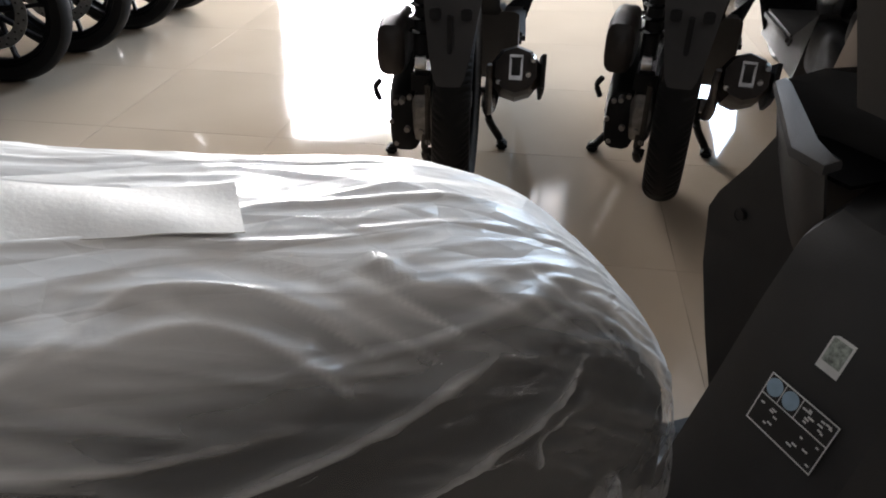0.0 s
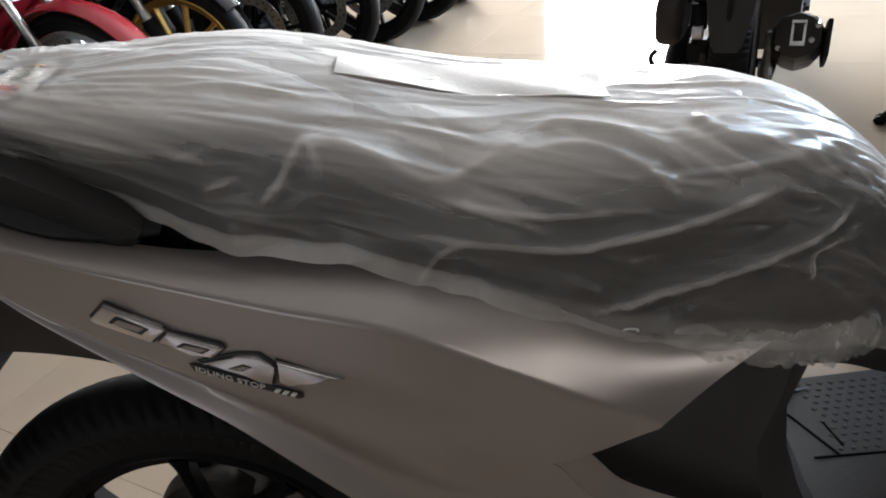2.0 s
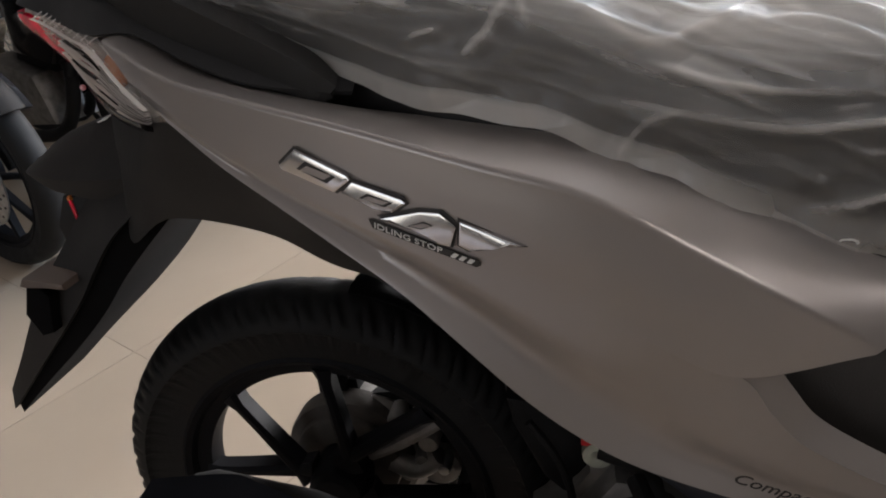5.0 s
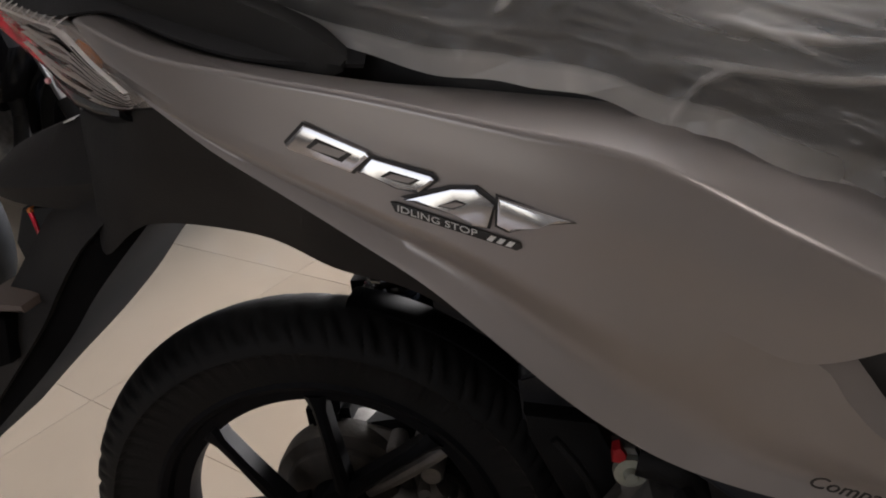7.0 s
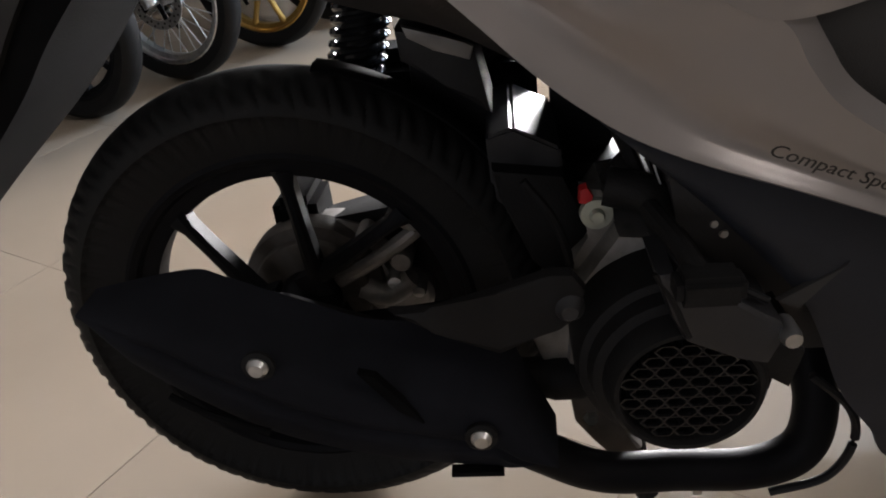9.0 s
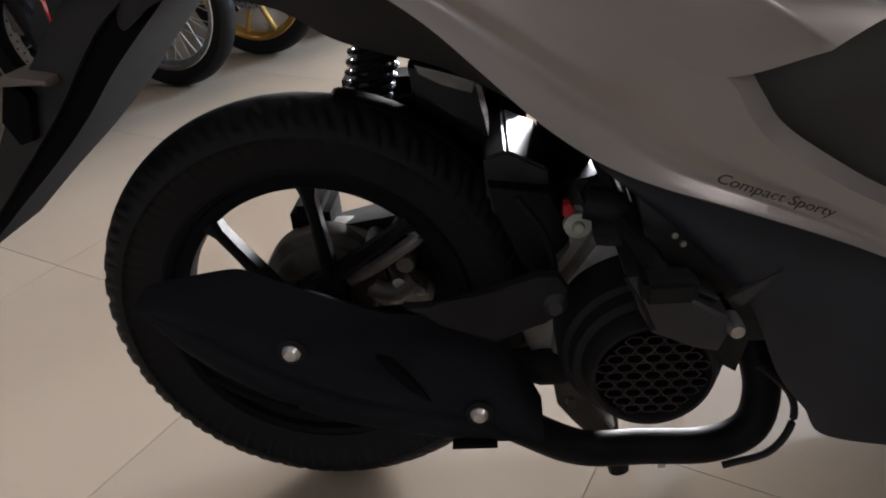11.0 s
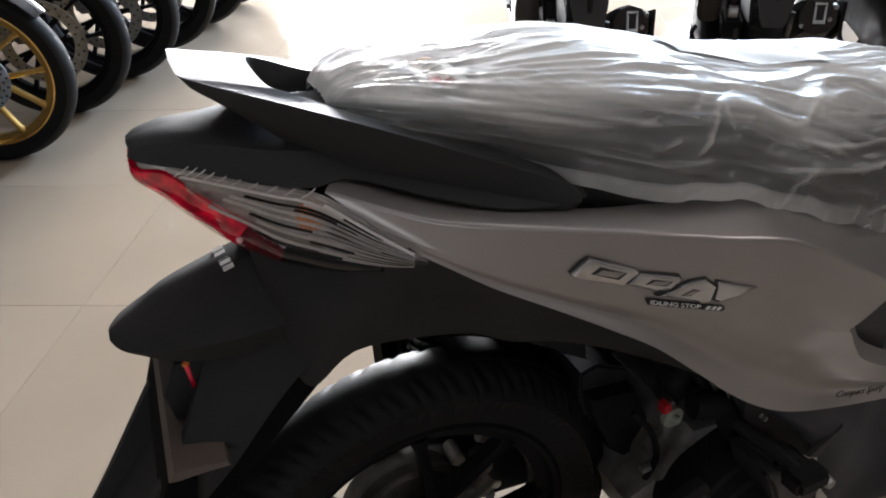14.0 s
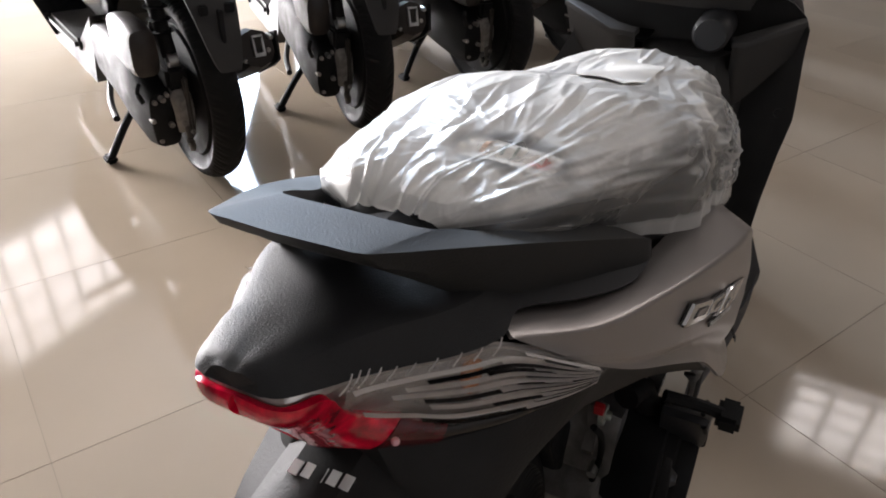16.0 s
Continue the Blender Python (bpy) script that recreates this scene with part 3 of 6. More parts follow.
def rear_body(root):
    """Dark inner body between the side panels, over the rear wheel."""
    top = [(-0.128, -0.046, 0.7245), (-0.085, -0.084, 0.7155), (-0.012, -0.137, 0.725), (0.030, -0.148, 0.700), (0.090, -0.167, 0.664), (0.160, -0.182, 0.617), (0.212, -0.190, 0.569), (0.262, -0.192, 0.526)]
    bot = [(-0.122, -0.062, 0.655), (-0.110, -0.094, 0.612), (-0.064, -0.096, 0.635), (0.023, -0.104, 0.624), (0.072, -0.100, 0.594), (0.106, -0.097, 0.580), (0.150, -0.095, 0.566), (0.200, -0.094, 0.551)]
    A, B = spline(top, 40), spline(bot, 40)
    rings = []
    for a, b in zip(A, B):
        c = a.lerp(b, 0.5) + Vector((0, -0.004, 0))
        rings.append([a, c, b, Vector((b.x, b.y + 0.03, b.z + 0.006)), mir(b + Vector((0, 0.03, 0.006))), mir(b), mir(c), mir(a),
                      mir((a.x, a.y * 0.6, a.z + 0.025)), Vector((a.x, a.y * 0.6, a.z + 0.025))])
    part("rear_body", loft(rings), MATT_DARK, root)


def rear_fender(root):
    # upper lobe behind the lamp
    st = [(-0.080, 0.054, 0.722, 0.640), (-0.120, 0.053, 0.714, 0.640), (-0.160, 0.051, 0.704, 0.643), (-0.200, 0.046, 0.692, 0.650), (-0.226, 0.037, 0.677, 0.660), (-0.240, 0.025, 0.670, 0.6625), (-0.247, 0.010, 0.667, 0.6645)]
    rings = []
    for x, w, zt, zb in [tuple(p) for p in spline4(st, 18)]:
        zm = zb + (zt - zb) * 0.42
        rings.append([Vector((x, y + YC, z)) for y, z in ((-w * 0.34, zt), (-w * 0.80, zt - (zt - zb) * 0.34), (-w * 1.05, zm - (zt - zb) * 0.10), (-w * 0.95, zb), (w * 0.95, zb), (w * 1.05, zm - (zt - zb) * 0.10), (w * 0.80, zt - (zt - zb) * 0.34), (w * 0.34, zt), (0, zt + 0.002))])
    lobe = part("fender", loft(rings), MATT_DARK, root, "black moulded rear fender")
    # maker's mark as plain bars
    for k in range(5):
        y = -0.004 - k * 0.0082
        bm = box(-0.0045, 0.0045, -0.0031, 0.0031, 0, 0.0012)
        bm.transform(pose(-0.150 + 0.001 * k, y, 0.7074 - 0.0005 * max(0, k - 3), 0, -15, 0))
        part("mark_bar", bm, WHITE_PRINT, lobe)
    # mud flap
    st = [(-0.052, 0.655, -0.098, 0.690, 0.080), (-0.075, 0.630, -0.128, 0.672, 0.085), (-0.105, 0.602, -0.170, 0.650, 0.088), (-0.1385, 0.570, -0.196, 0.614, 0.087), (-0.172, 0.534, -0.214, 0.585, 0.084), (-0.222, 0.489, -0.250, 0.540, 0.078),
          (-0.290, 0.434, -0.300, 0.472, 0.070), (-0.344, 0.388, -0.338, 0.425, 0.062)]
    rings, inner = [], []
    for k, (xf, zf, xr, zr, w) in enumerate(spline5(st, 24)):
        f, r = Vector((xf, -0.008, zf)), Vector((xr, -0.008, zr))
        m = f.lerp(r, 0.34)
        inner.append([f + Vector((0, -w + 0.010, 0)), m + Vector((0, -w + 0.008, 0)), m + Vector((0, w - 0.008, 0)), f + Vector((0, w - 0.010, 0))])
        f = m
        # the sides taper to a narrow back at the top and open out further down
        g = 0.44 + 0.52 * min(1, max(0, (k - 8) / 8))
        half = [f + Vector((0, -w, 0)), f.lerp(r, 0.45) + Vector((0, -w * (0.55 + 0.45 * g), 0)), r + Vector((0, -w * g, 0)), r + Vector((0, -w * (g - 0.16), 0)), r.lerp(f, 0.7) + Vector((0, -w * (g - 0.22), 0))]
        rings.append(half + [Vector((p.x, -0.016 - p.y, p.z)) for p in reversed(half)])
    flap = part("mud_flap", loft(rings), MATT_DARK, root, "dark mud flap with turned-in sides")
    # black inner face, made darker and duller to keep floor light off it
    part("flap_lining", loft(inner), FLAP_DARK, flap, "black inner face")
    carrier = part("plate_carrier", prism([(-0.232, 0.574), (-0.226, 0.583), (-0.186, 0.577), (-0.184, 0.571), (-0.226, 0.576)], lambda a, b, o: Vector((a, 0.092 - o, b)), 0.200, 0.002), BROWN_PLATE, root, "bare brownish plate carrier")
    # near-black fill for the shaded open side below the brown top
    part("carrier_fill", prism([(-0.232, 0.574), (-0.226, 0.576), (-0.212, 0.560), (-0.222, 0.520), (-0.236, 0.516), (-0.246, 0.540)], lambda a, b, o: Vector((a, 0.080 - o, b)), 0.180, 0.003), FLAP_DARK, carrier, "near-black fill below the plate carrier")
    part("carrier_fill", prism([(-0.206, 0.640), (-0.170, 0.640), (-0.176, 0.585), (-0.218, 0.585), (-0.222, 0.610)], lambda a, b, o: Vector((a, 0.034 - o, b)), 0.084, 0.004), PLASTIC_DARK, carrier)
    reflector = part("reflector", prism([(-0.200, 0.636), (-0.1955, 0.638), (-0.1945, 0.614), (-0.198, 0.612)], lambda a, b, o: Vector((a, -0.044 - o, b)), 0.0075, 0.002), RED_LENS, root, "small red reflector")
    part("reflector_cap", box(-0.2005, -0.195, -0.052, -0.044, 0.635, 0.6405, 0.0015), AMBER, reflector, "orange top of the reflector")


def spline4(st, n):
    a = spline([(s[0], s[1], s[2]) for s in st], n)
    b = spline([(s[3], 0, 0) for s in st], n)
    return [(p.x, p.y, p.z, q.x) for p, q in zip(a, b)]


def spline5(st, n):
    a = spline([s[:3] for s in st], n)
    b = spline([(s[3], s[4], 0) for s in st], n)
    return [(p.x, p.y, p.z, q.x, q.y) for p, q in zip(a, b)]


LAMP_TOP = [(-0.190, YC, 0.808), (-0.188, -0.042, 0.808), (-0.171, -0.052, 0.804), (-0.158, -0.0535, 0.800), (-0.145, -0.058, 0.796), (-0.126, -0.069, 0.791), (-0.102, -0.086, 0.786), (-0.078, -0.101, 0.780), (-0.044, -0.124, 0.756), (-0.010, -0.139, 0.730)]
LAMP_MID = [(-0.190, YC, 0.806), (-0.188, -0.041, 0.805), (-0.171, -0.050, 0.802), (-0.155, -0.045, 0.780), (-0.138, -0.046, 0.761), (-0.122, -0.060, 0.7515), (-0.100, -0.0765, 0.737), (-0.070, -0.100, 0.729), (-0.041, -0.120, 0.7255), (-0.012, -0.138, 0.727)]
LAMP_LOW = [(-0.186, YC, 0.792), (-0.183, -0.030, 0.789), (-0.172, -0.028, 0.772), (-0.160, -0.024, 0.754), (-0.1485, -0.022, 0.738), (-0.133, -0.046, 0.732), (-0.105, -0.070, 0.721), (-0.072, -0.094, 0.716), (-0.041, -0.117, 0.7195), (-0.013, -0.137, 0.7255)]


def tail_lamp(root):
    part("lamp_back", shell(bmesh.new(), ruled(flip(LAMP_TOP), flip(LAMP_LOW), 40, 8, lambda u, v, p: p + Vector((0.008, -0.010, 0)) * (0.3 + math.sin(math.pi * v))), 0.004), LAMP_BOWL, root)
    lamp = part("tail_lamp", shell(bmesh.new(), ruled(LAMP_TOP, LAMP_LOW, 40, 8, lambda u, v, p: p + Vector((0.008, 0.010, 0)) * (0.3 + math.sin(math.pi * v))), 0.004), LAMP_BOWL, root, "tail lamp cluster under clear film")
    for sgn in (1, -1):
        m = (lambda q: q) if sgn == 1 else flip
        part("red_lens", shell(bmesh.new(), ruled(m(LAMP_MID[:6]), m(LAMP_LOW[:6]), 50, 6, lambda u, v, p: p + Vector((-0.003, -0.003 * sgn, 0)) * math.sin(math.pi * v)), -0.004), RED_LENS, lamp, "red tail lamp lens")
        swell = lambda u, v, p: p + Vector((-0.003, -0.003 * sgn, 0)) * math.sin(math.pi * v)
        part("deep_red_lens", shell(bmesh.new(), ruled(m(LAMP_MID[5:7]), m(LAMP_LOW[5:7]), 10, 6, swell), -0.004), RED_DARK, lamp, "deep red end of the lens")
        part("smoked_lens", shell(bmesh.new(), ruled(m(LAMP_MID[6:9]), m(LAMP_LOW[6:9]), 20, 6, swell), -0.004), GLOSS_BLACK, lamp, "dark end of the tail lamp lens")
        # glints on the red lens, drawn as two small pale pink beads
        for x, y, z, r in ((-0.1495, -0.0215, 0.7420, 0.0030), (-0.1345, -0.064, 0.7425, 0.0026)):
            bm = bmesh.new()
            bmesh.ops.create_uvsphere(bm, u_segments=12, v_segments=8, radius=r, matrix=Matrix.Translation(Vector((x, y, z)) if sgn == 1 else mir((x, y, z))))
            part("lens_glint", bm, LENS_GLINT, lamp, "bright glint on the red lens, made as a small pale bead")
        part("clear_lens", shell(bmesh.new(), ruled(m(LAMP_TOP[2:]), m(LAMP_MID[2:]), 40, 8, lambda u, v, p: p + Vector((-0.004, -0.005 * sgn, 0)) * math.sin(math.pi * v) * math.sin(math.pi * u)), -0.002), CLEAR_LENS, lamp, "clear indicator lens")
        bm = bmesh.new()
        bmesh.ops.create_uvsphere(bm, u_segments=16, v_segments=10, radius=0.0115, matrix=Matrix.Translation(Vector((-0.083, -0.0845, 0.758)) if sgn == 1 else mir((-0.083, -0.0845, 0.758))) @ Matrix.Diagonal((0.9, 0.45, 1.2, 1)))
        part("indicator_bulb", bm, AMBER, lamp, "amber bulb")
        bm = bmesh.new()
        bmesh.ops.create_uvsphere(bm, u_segments=16, v_segments=10, radius=0.008, matrix=Matrix.Translation(Vector((-0.072, -0.091, 0.738)) if sgn == 1 else mir((-0.072, -0.091, 0.738))))
        part("marker_bulb", bm, WHITE_PRINT, lamp, "white bulb")
        # streaky protective film over the lens
        def crinkle(u, v, p):
            s = noise.noise(Vector((u * 5 + v * 3, v * 34 - u * 26, 4.0)))
            k = noise.noise(Vector((u * 9, v * 9, 7.0)))
            return p + Vector((-0.006, -0.008 * sgn, 0.002)) * (0.75 + 0.5 * abs(s) + 0.2 * k)
        T, L = spline(m(LAMP_TOP), 60), spline(m(LAMP_MID), 60)
        rnd = random.Random(3)
        for k in range(30):
            v0, v1 = (k + 0.3) / 30.5 + rnd.uniform(-0.06, 0.02), (k + 0.5) / 31 + rnd.uniform(-0.02, 0.03)
            i0, wide = rnd.randint(43, 50), rnd.uniform(0.0002, 0.0006)
            if k % 4 == 1:
                i0 -= rnd.randint(8, 24)
                wide *= 0.7
            rings = []
            for i in range(i0, 59):
                f = (i - i0) / (58 - i0)
                p = T[i].lerp(L[i], v0 + (v1 - v0) * f) + Vector((-0.0050, -0.0085 * sgn, 0.001))
                w = wide * min(1, f * 5 + 0.1) * (1.15 - 0.7 * f)
                rings.append([p + Vector((0, 0, w)), p + Vector((-0.0016, -0.0022 * sgn, 0)), p + Vector((0, 0, -w)), p + Vector((0.0006, 0.0008 * sgn, 0))])
            # every third strand is black, adding dark streaks between the pale pleats
            part("pleat", loft(rings), GLOSS_BLACK if k % 3 == 2 else PLEAT_FILM, lamp)
        for i in range(18, 46, 3) if sgn == 1 else ():
            p = T[i] + Vector((0, -0.003 * sgn, 0))
            part("edge_tooth", tube([p + Vector((0.006, -0.001, 0.0035)), p + Vector((0.001, -0.002, 0.0012)), p + Vector((-0.005, -0.0005, -0.0015))], 0.0005, 6, 6), PLEAT_FILM, lamp)
        ext_top = [(x, y, z + 0.003) for x, y, z in LAMP_TOP]
        bm = bmesh.new()
        grid(bm, ruled(m(ext_top[3:]), m(LAMP_MID[3:]), 90, 40, crinkle))
        part("film", bm, LAMP_FILM, lamp, "crinkled clear protective film")


def tail_cowl(root):
    # forward part spread over the silver panel to draw the shade below the rail
    edge = [(-0.191, -0.034, 0.811), (-0.187, -0.043, 0.810), (-0.171, -0.0525, 0.807), (-0.148, -0.057, 0.798), (-0.128, -0.068, 0.793), (-0.106, -0.083, 0.788), (-0.080, -0.099, 0.786), (-0.050, -0.098, 0.7845), (0.0, -0.121, 0.7665), (0.050, -0.139, 0.7515), (0.095, -0.141, 0.7435), (0.125, -0.130, 0.738)]
    bev = [(-0.188, -0.031, 0.816), (-0.183, -0.037, 0.818), (-0.166, -0.0445, 0.8195), (-0.148, -0.050, 0.8175), (-0.128, -0.060, 0.8155), (-0.105, -0.074, 0.812), (-0.080, -0.083, 0.808), (-0.048, -0.084, 0.800), (0.0, -0.096, 0.786), (0.050, -0.110, 0.770), (0.095, -0.116, 0.757), (0.125, -0.112, 0.748)]
    mid = [(x, YC, z) for x, z in ((-0.189, 0.818), (-0.182, 0.8205), (-0.165, 0.8225), (-0.147, 0.8225), (-0.127, 0.823), (-0.104, 0.825), (-0.078, 0.827), (-0.046, 0.825), (0.0, 0.818), (0.05, 0.803), (0.095, 0.785), (0.125, 0.772))]
    bm = bmesh.new()
    E, B, M = spline(edge, 56), spline(bev, 56), spline(mid, 56)
    rows = []
    for e, b, c in zip(E, B, M):
        half = [e, e.lerp(b, 0.5), e.lerp(b, 0.95), b.lerp(c, 0.04)] + [b.lerp(c, t) + Vector((0, 0, 0.0015 * math.sin(math.pi * t))) for t in (0.15, 0.35, 0.6, 0.8)] + [c]
        rows.append(half + [mir(p) for p in half[-2::-1]])
    rows.insert(0, [Vector((-0.189, YC, 0.809))] * len(rows[0]))
    grid(bm, rows)
    bmesh.ops.remove_doubles(bm, verts=bm.verts, dist=1e-4)
    bmesh.ops.solidify(bm, geom=bm.faces[:], thickness=0.003)
    part("tail_cowl", bm, TEXTURED, root, "black textured tail cowl", angle=20)


def grab_rail(root):
    # outer top, outer bottom, inner top, inner bottom along the right arm from tip to the middle of the back
    st = [((0.118, -0.138, 0.746), (0.114, -0.138, 0.738), (0.115, -0.124, 0.751), (0.110, -0.120, 0.741)),
          ((0.092, -0.141, 0.766), (0.090, -0.137, 0.733), (0.092, -0.117, 0.770), (0.086, -0.113, 0.740)),
          ((0.030, -0.128, 0.796), (0.034, -0.112, 0.736), (0.028, -0.1045, 0.801), (0.028, -0.100, 0.755)),
          ((-0.064, -0.100, 0.837), (-0.045, -0.088, 0.780), (-0.040, -0.079, 0.827), (-0.036, -0.073, 0.792)),
          ((-0.134, -0.069, 0.863), (-0.114, -0.066, 0.836), (-0.076, -0.069, 0.845), (-0.072, -0.065, 0.820)),
          ((-0.147, -0.060, 0.868), (-0.130, -0.058, 0.849), (-0.090, -0.064, 0.851), (-0.086, -0.060, 0.827)),
          ((-0.149, -0.045, 0.869), (-0.134, -0.045, 0.852), (-0.094, -0.046, 0.853), (-0.089, -0.044, 0.829)),
          ((-0.150, YC, 0.869), (-0.136, YC, 0.853), (-0.095, YC, 0.854), (-0.090, YC, 0.830))]
    cols = [[s[k] for s in st] for k in range(4)]
    C = [spline(c, 48) for c in cols]
    half = [[a, a.lerp(b, 0.5) + Vector((-0.002, -0.003, 0)), b, d, c] for a, b, c, d in zip(*C)]
    other = [[mir(p) for p in r] for r in half[-2::-1]]
    bm = loft(half + other)
    bmesh.ops.bevel(bm, geom=[e for e in bm.edges if len(e.link_faces) == 2 and e.calc_face_angle(0) > 0.6], offset=0.003, segments=2, affect="EDGES")
    part("grab_rail", bm, RAIL_BLACK, root, "black satin grab rail looping round the seat tail", angle=30)


def scooter_wheel(root):
    # close-fitting splash guard over the front of the tyre
    part("splash_guard", turned([(0.2585, -0.012), (0.2622, -0.006), (0.2620, 0.016), (0.257, 0.032), (0.255, 0.032), (0.259, 0.016), (0.260, -0.006), (0.2565, -0.012), (0.2585, -0.012)], 48, Matrix.Translation(AXLE), radians(20), radians(78)), FLAP_DARK, root, "thin black splash guard over the tyre")
    return wheel(root, AXLE, 0.257, 0.086, 0.184, 8, RIM_BLACK, True, "rear_wheel", turn=42.0, twist=-0.021)


TEXTURED = material("black_textured_plastic", (0.026, 0.0258, 0.027), 0.58, 0, 0.26, 0.5, 1100, 0.12, 9, rough_vary=0.05)
RAIL_BLACK = material("satin_black_rail", (0.025, 0.0245, 0.024), 0.58, 0, 0.22, 0.45, 800, 0.2, 9, rough_vary=0.06)


def final_drive(root):
    """Brake drum, gear case and swing case on the far side of the wheel."""
    part("gear_case", turned([(0.0, 0.115), (0.055, 0.112), (0.075, 0.095), (0.080, 0.055), (0.066, 0.040), (0.0, 0.036)], 40, Matrix.Translation(AXLE + Vector((0.02, 0, -0.005)))), CASE_METAL, root, "cast alloy gear case")
    part("brake_drum", turned([(0.0, 0.018), (0.058, 0.018), (0.064, 0.022), (0.066, 0.030), (0.078, 0.034), (0.080, 0.040), (0.080, 0.062), (0.0, 0.064)], 48, Matrix.Translation(AXLE)), CASE_DULL, root, "dull cast brake drum")
    part("case_web", prism([(0.045, 0.315), (0.100, 0.325), (0.140, 0.300), (0.155, 0.245), (0.128, 0.195), (0.066, 0.188), (0.040, 0.215)], lambda a, b, o: Vector((a, 0.090 - o, b)), 0.028, 0.006), CASE_METAL, root, "cast alloy final drive cover")
    part("case_boss", turned([(0.0, 0.038), (0.020, 0.038), (0.026, 0.044), (0.027, 0.07)], 28, Matrix.Translation((0.098, 0, 0.246))), CASE_METAL, root)
    part("drain_plug", turned([(0.0, 0.045), (0.007, 0.045), (0.008, 0.05), (0.008, 0.07)], 6, Matrix.Translation((0.112, 0, 0.212))), STEEL, root)
    rings = []
    for x, z, h, y0, y1 in ((-0.01, 0.275, 0.060, 0.06, 0.125), (0.08, 0.275, 0.072, 0.06, 0.15), (0.2, 0.285, 0.085, 0.05, 0.165), (0.33, 0.295, 0.095, 0.05, 0.17), (0.42, 0.30, 0.080, 0.06, 0.165)):
        rings.append([Vector((x, y0, z - h)), Vector((x, y1, z - h * 0.8)), Vector((x, y1 + 0.006, z)), Vector((x, y1, z + h * 0.8)), Vector((x, y0, z + h))])
    part("belt_case", loft(rings), ENGINE_BLACK, root)
    part("brake_arm", tube([(0.025, 0.020, 0.283), (0.059, 0.020, 0.300), (0.108, 0.020, 0.332), (0.114, 0.020, 0.343), (0.088, 0.022, 0.359)], 0.0085, 10, 20), CASE_METAL, root)
    part("cable_barrel", tube([(0.046, 0.030, 0.268), (0.076, 0.030, 0.257), (0.104, 0.032, 0.276)], 0.014, 14, 10), CASE_METAL, root)
    part("brake_rod", tube([(0.090, 0.024, 0.358), (0.2, 0.03, 0.32), (0.3, 0.03, 0.30)], 0.0035, 8, 8), STEEL, root)
    for x, z, r in ((0.060, 0.330, 0.010), (0.095, 0.300, 0.013), (0.085, 0.275, 0.009), (0.11, 0.262, 0.008), (0.066, 0.252, 0.010)):
        part("case_bolt", turned([(0, 0.02), (r * 0.8, 0.02), (r, 0.024), (r, 0.05)], 12, Matrix.Translation((x, 0, z))), STEEL if r < 0.0095 else CASE_METAL, root)
    # box added on the far side to keep doorway light off the muffler
    part("air_cleaner", box(0.010, 0.250, 0.105, 0.190, 0.360, 0.500, 0.020), FLAP_DARK, root)
    part("air_box", box(-0.046, 0.004, 0.055, 0.14, 0.300, 0.365, 0.010), FLAP_DARK, root)


def springs(root):
    part("damper", tube([(0.050, 0.085, 0.42), (0.102, 0.085, 0.63)], 0.019, 16), ENGINE_BLACK, root)
    pts = []
    for k in range(17 * 14 + 1):
        a = 2 * math.pi * k / 14
        f = k / 238
        c = Vector((0.052, 0.085, 0.430)).lerp(Vector((0.102, 0.085, 0.630)), f)
        pts.append(c + Vector((0.027 * math.cos(a), 0.027 * math.sin(a), 0)))
    part("coil_spring", tube(pts, 0.0041, 8), GLOSS_BLACK, root, "black coil spring")


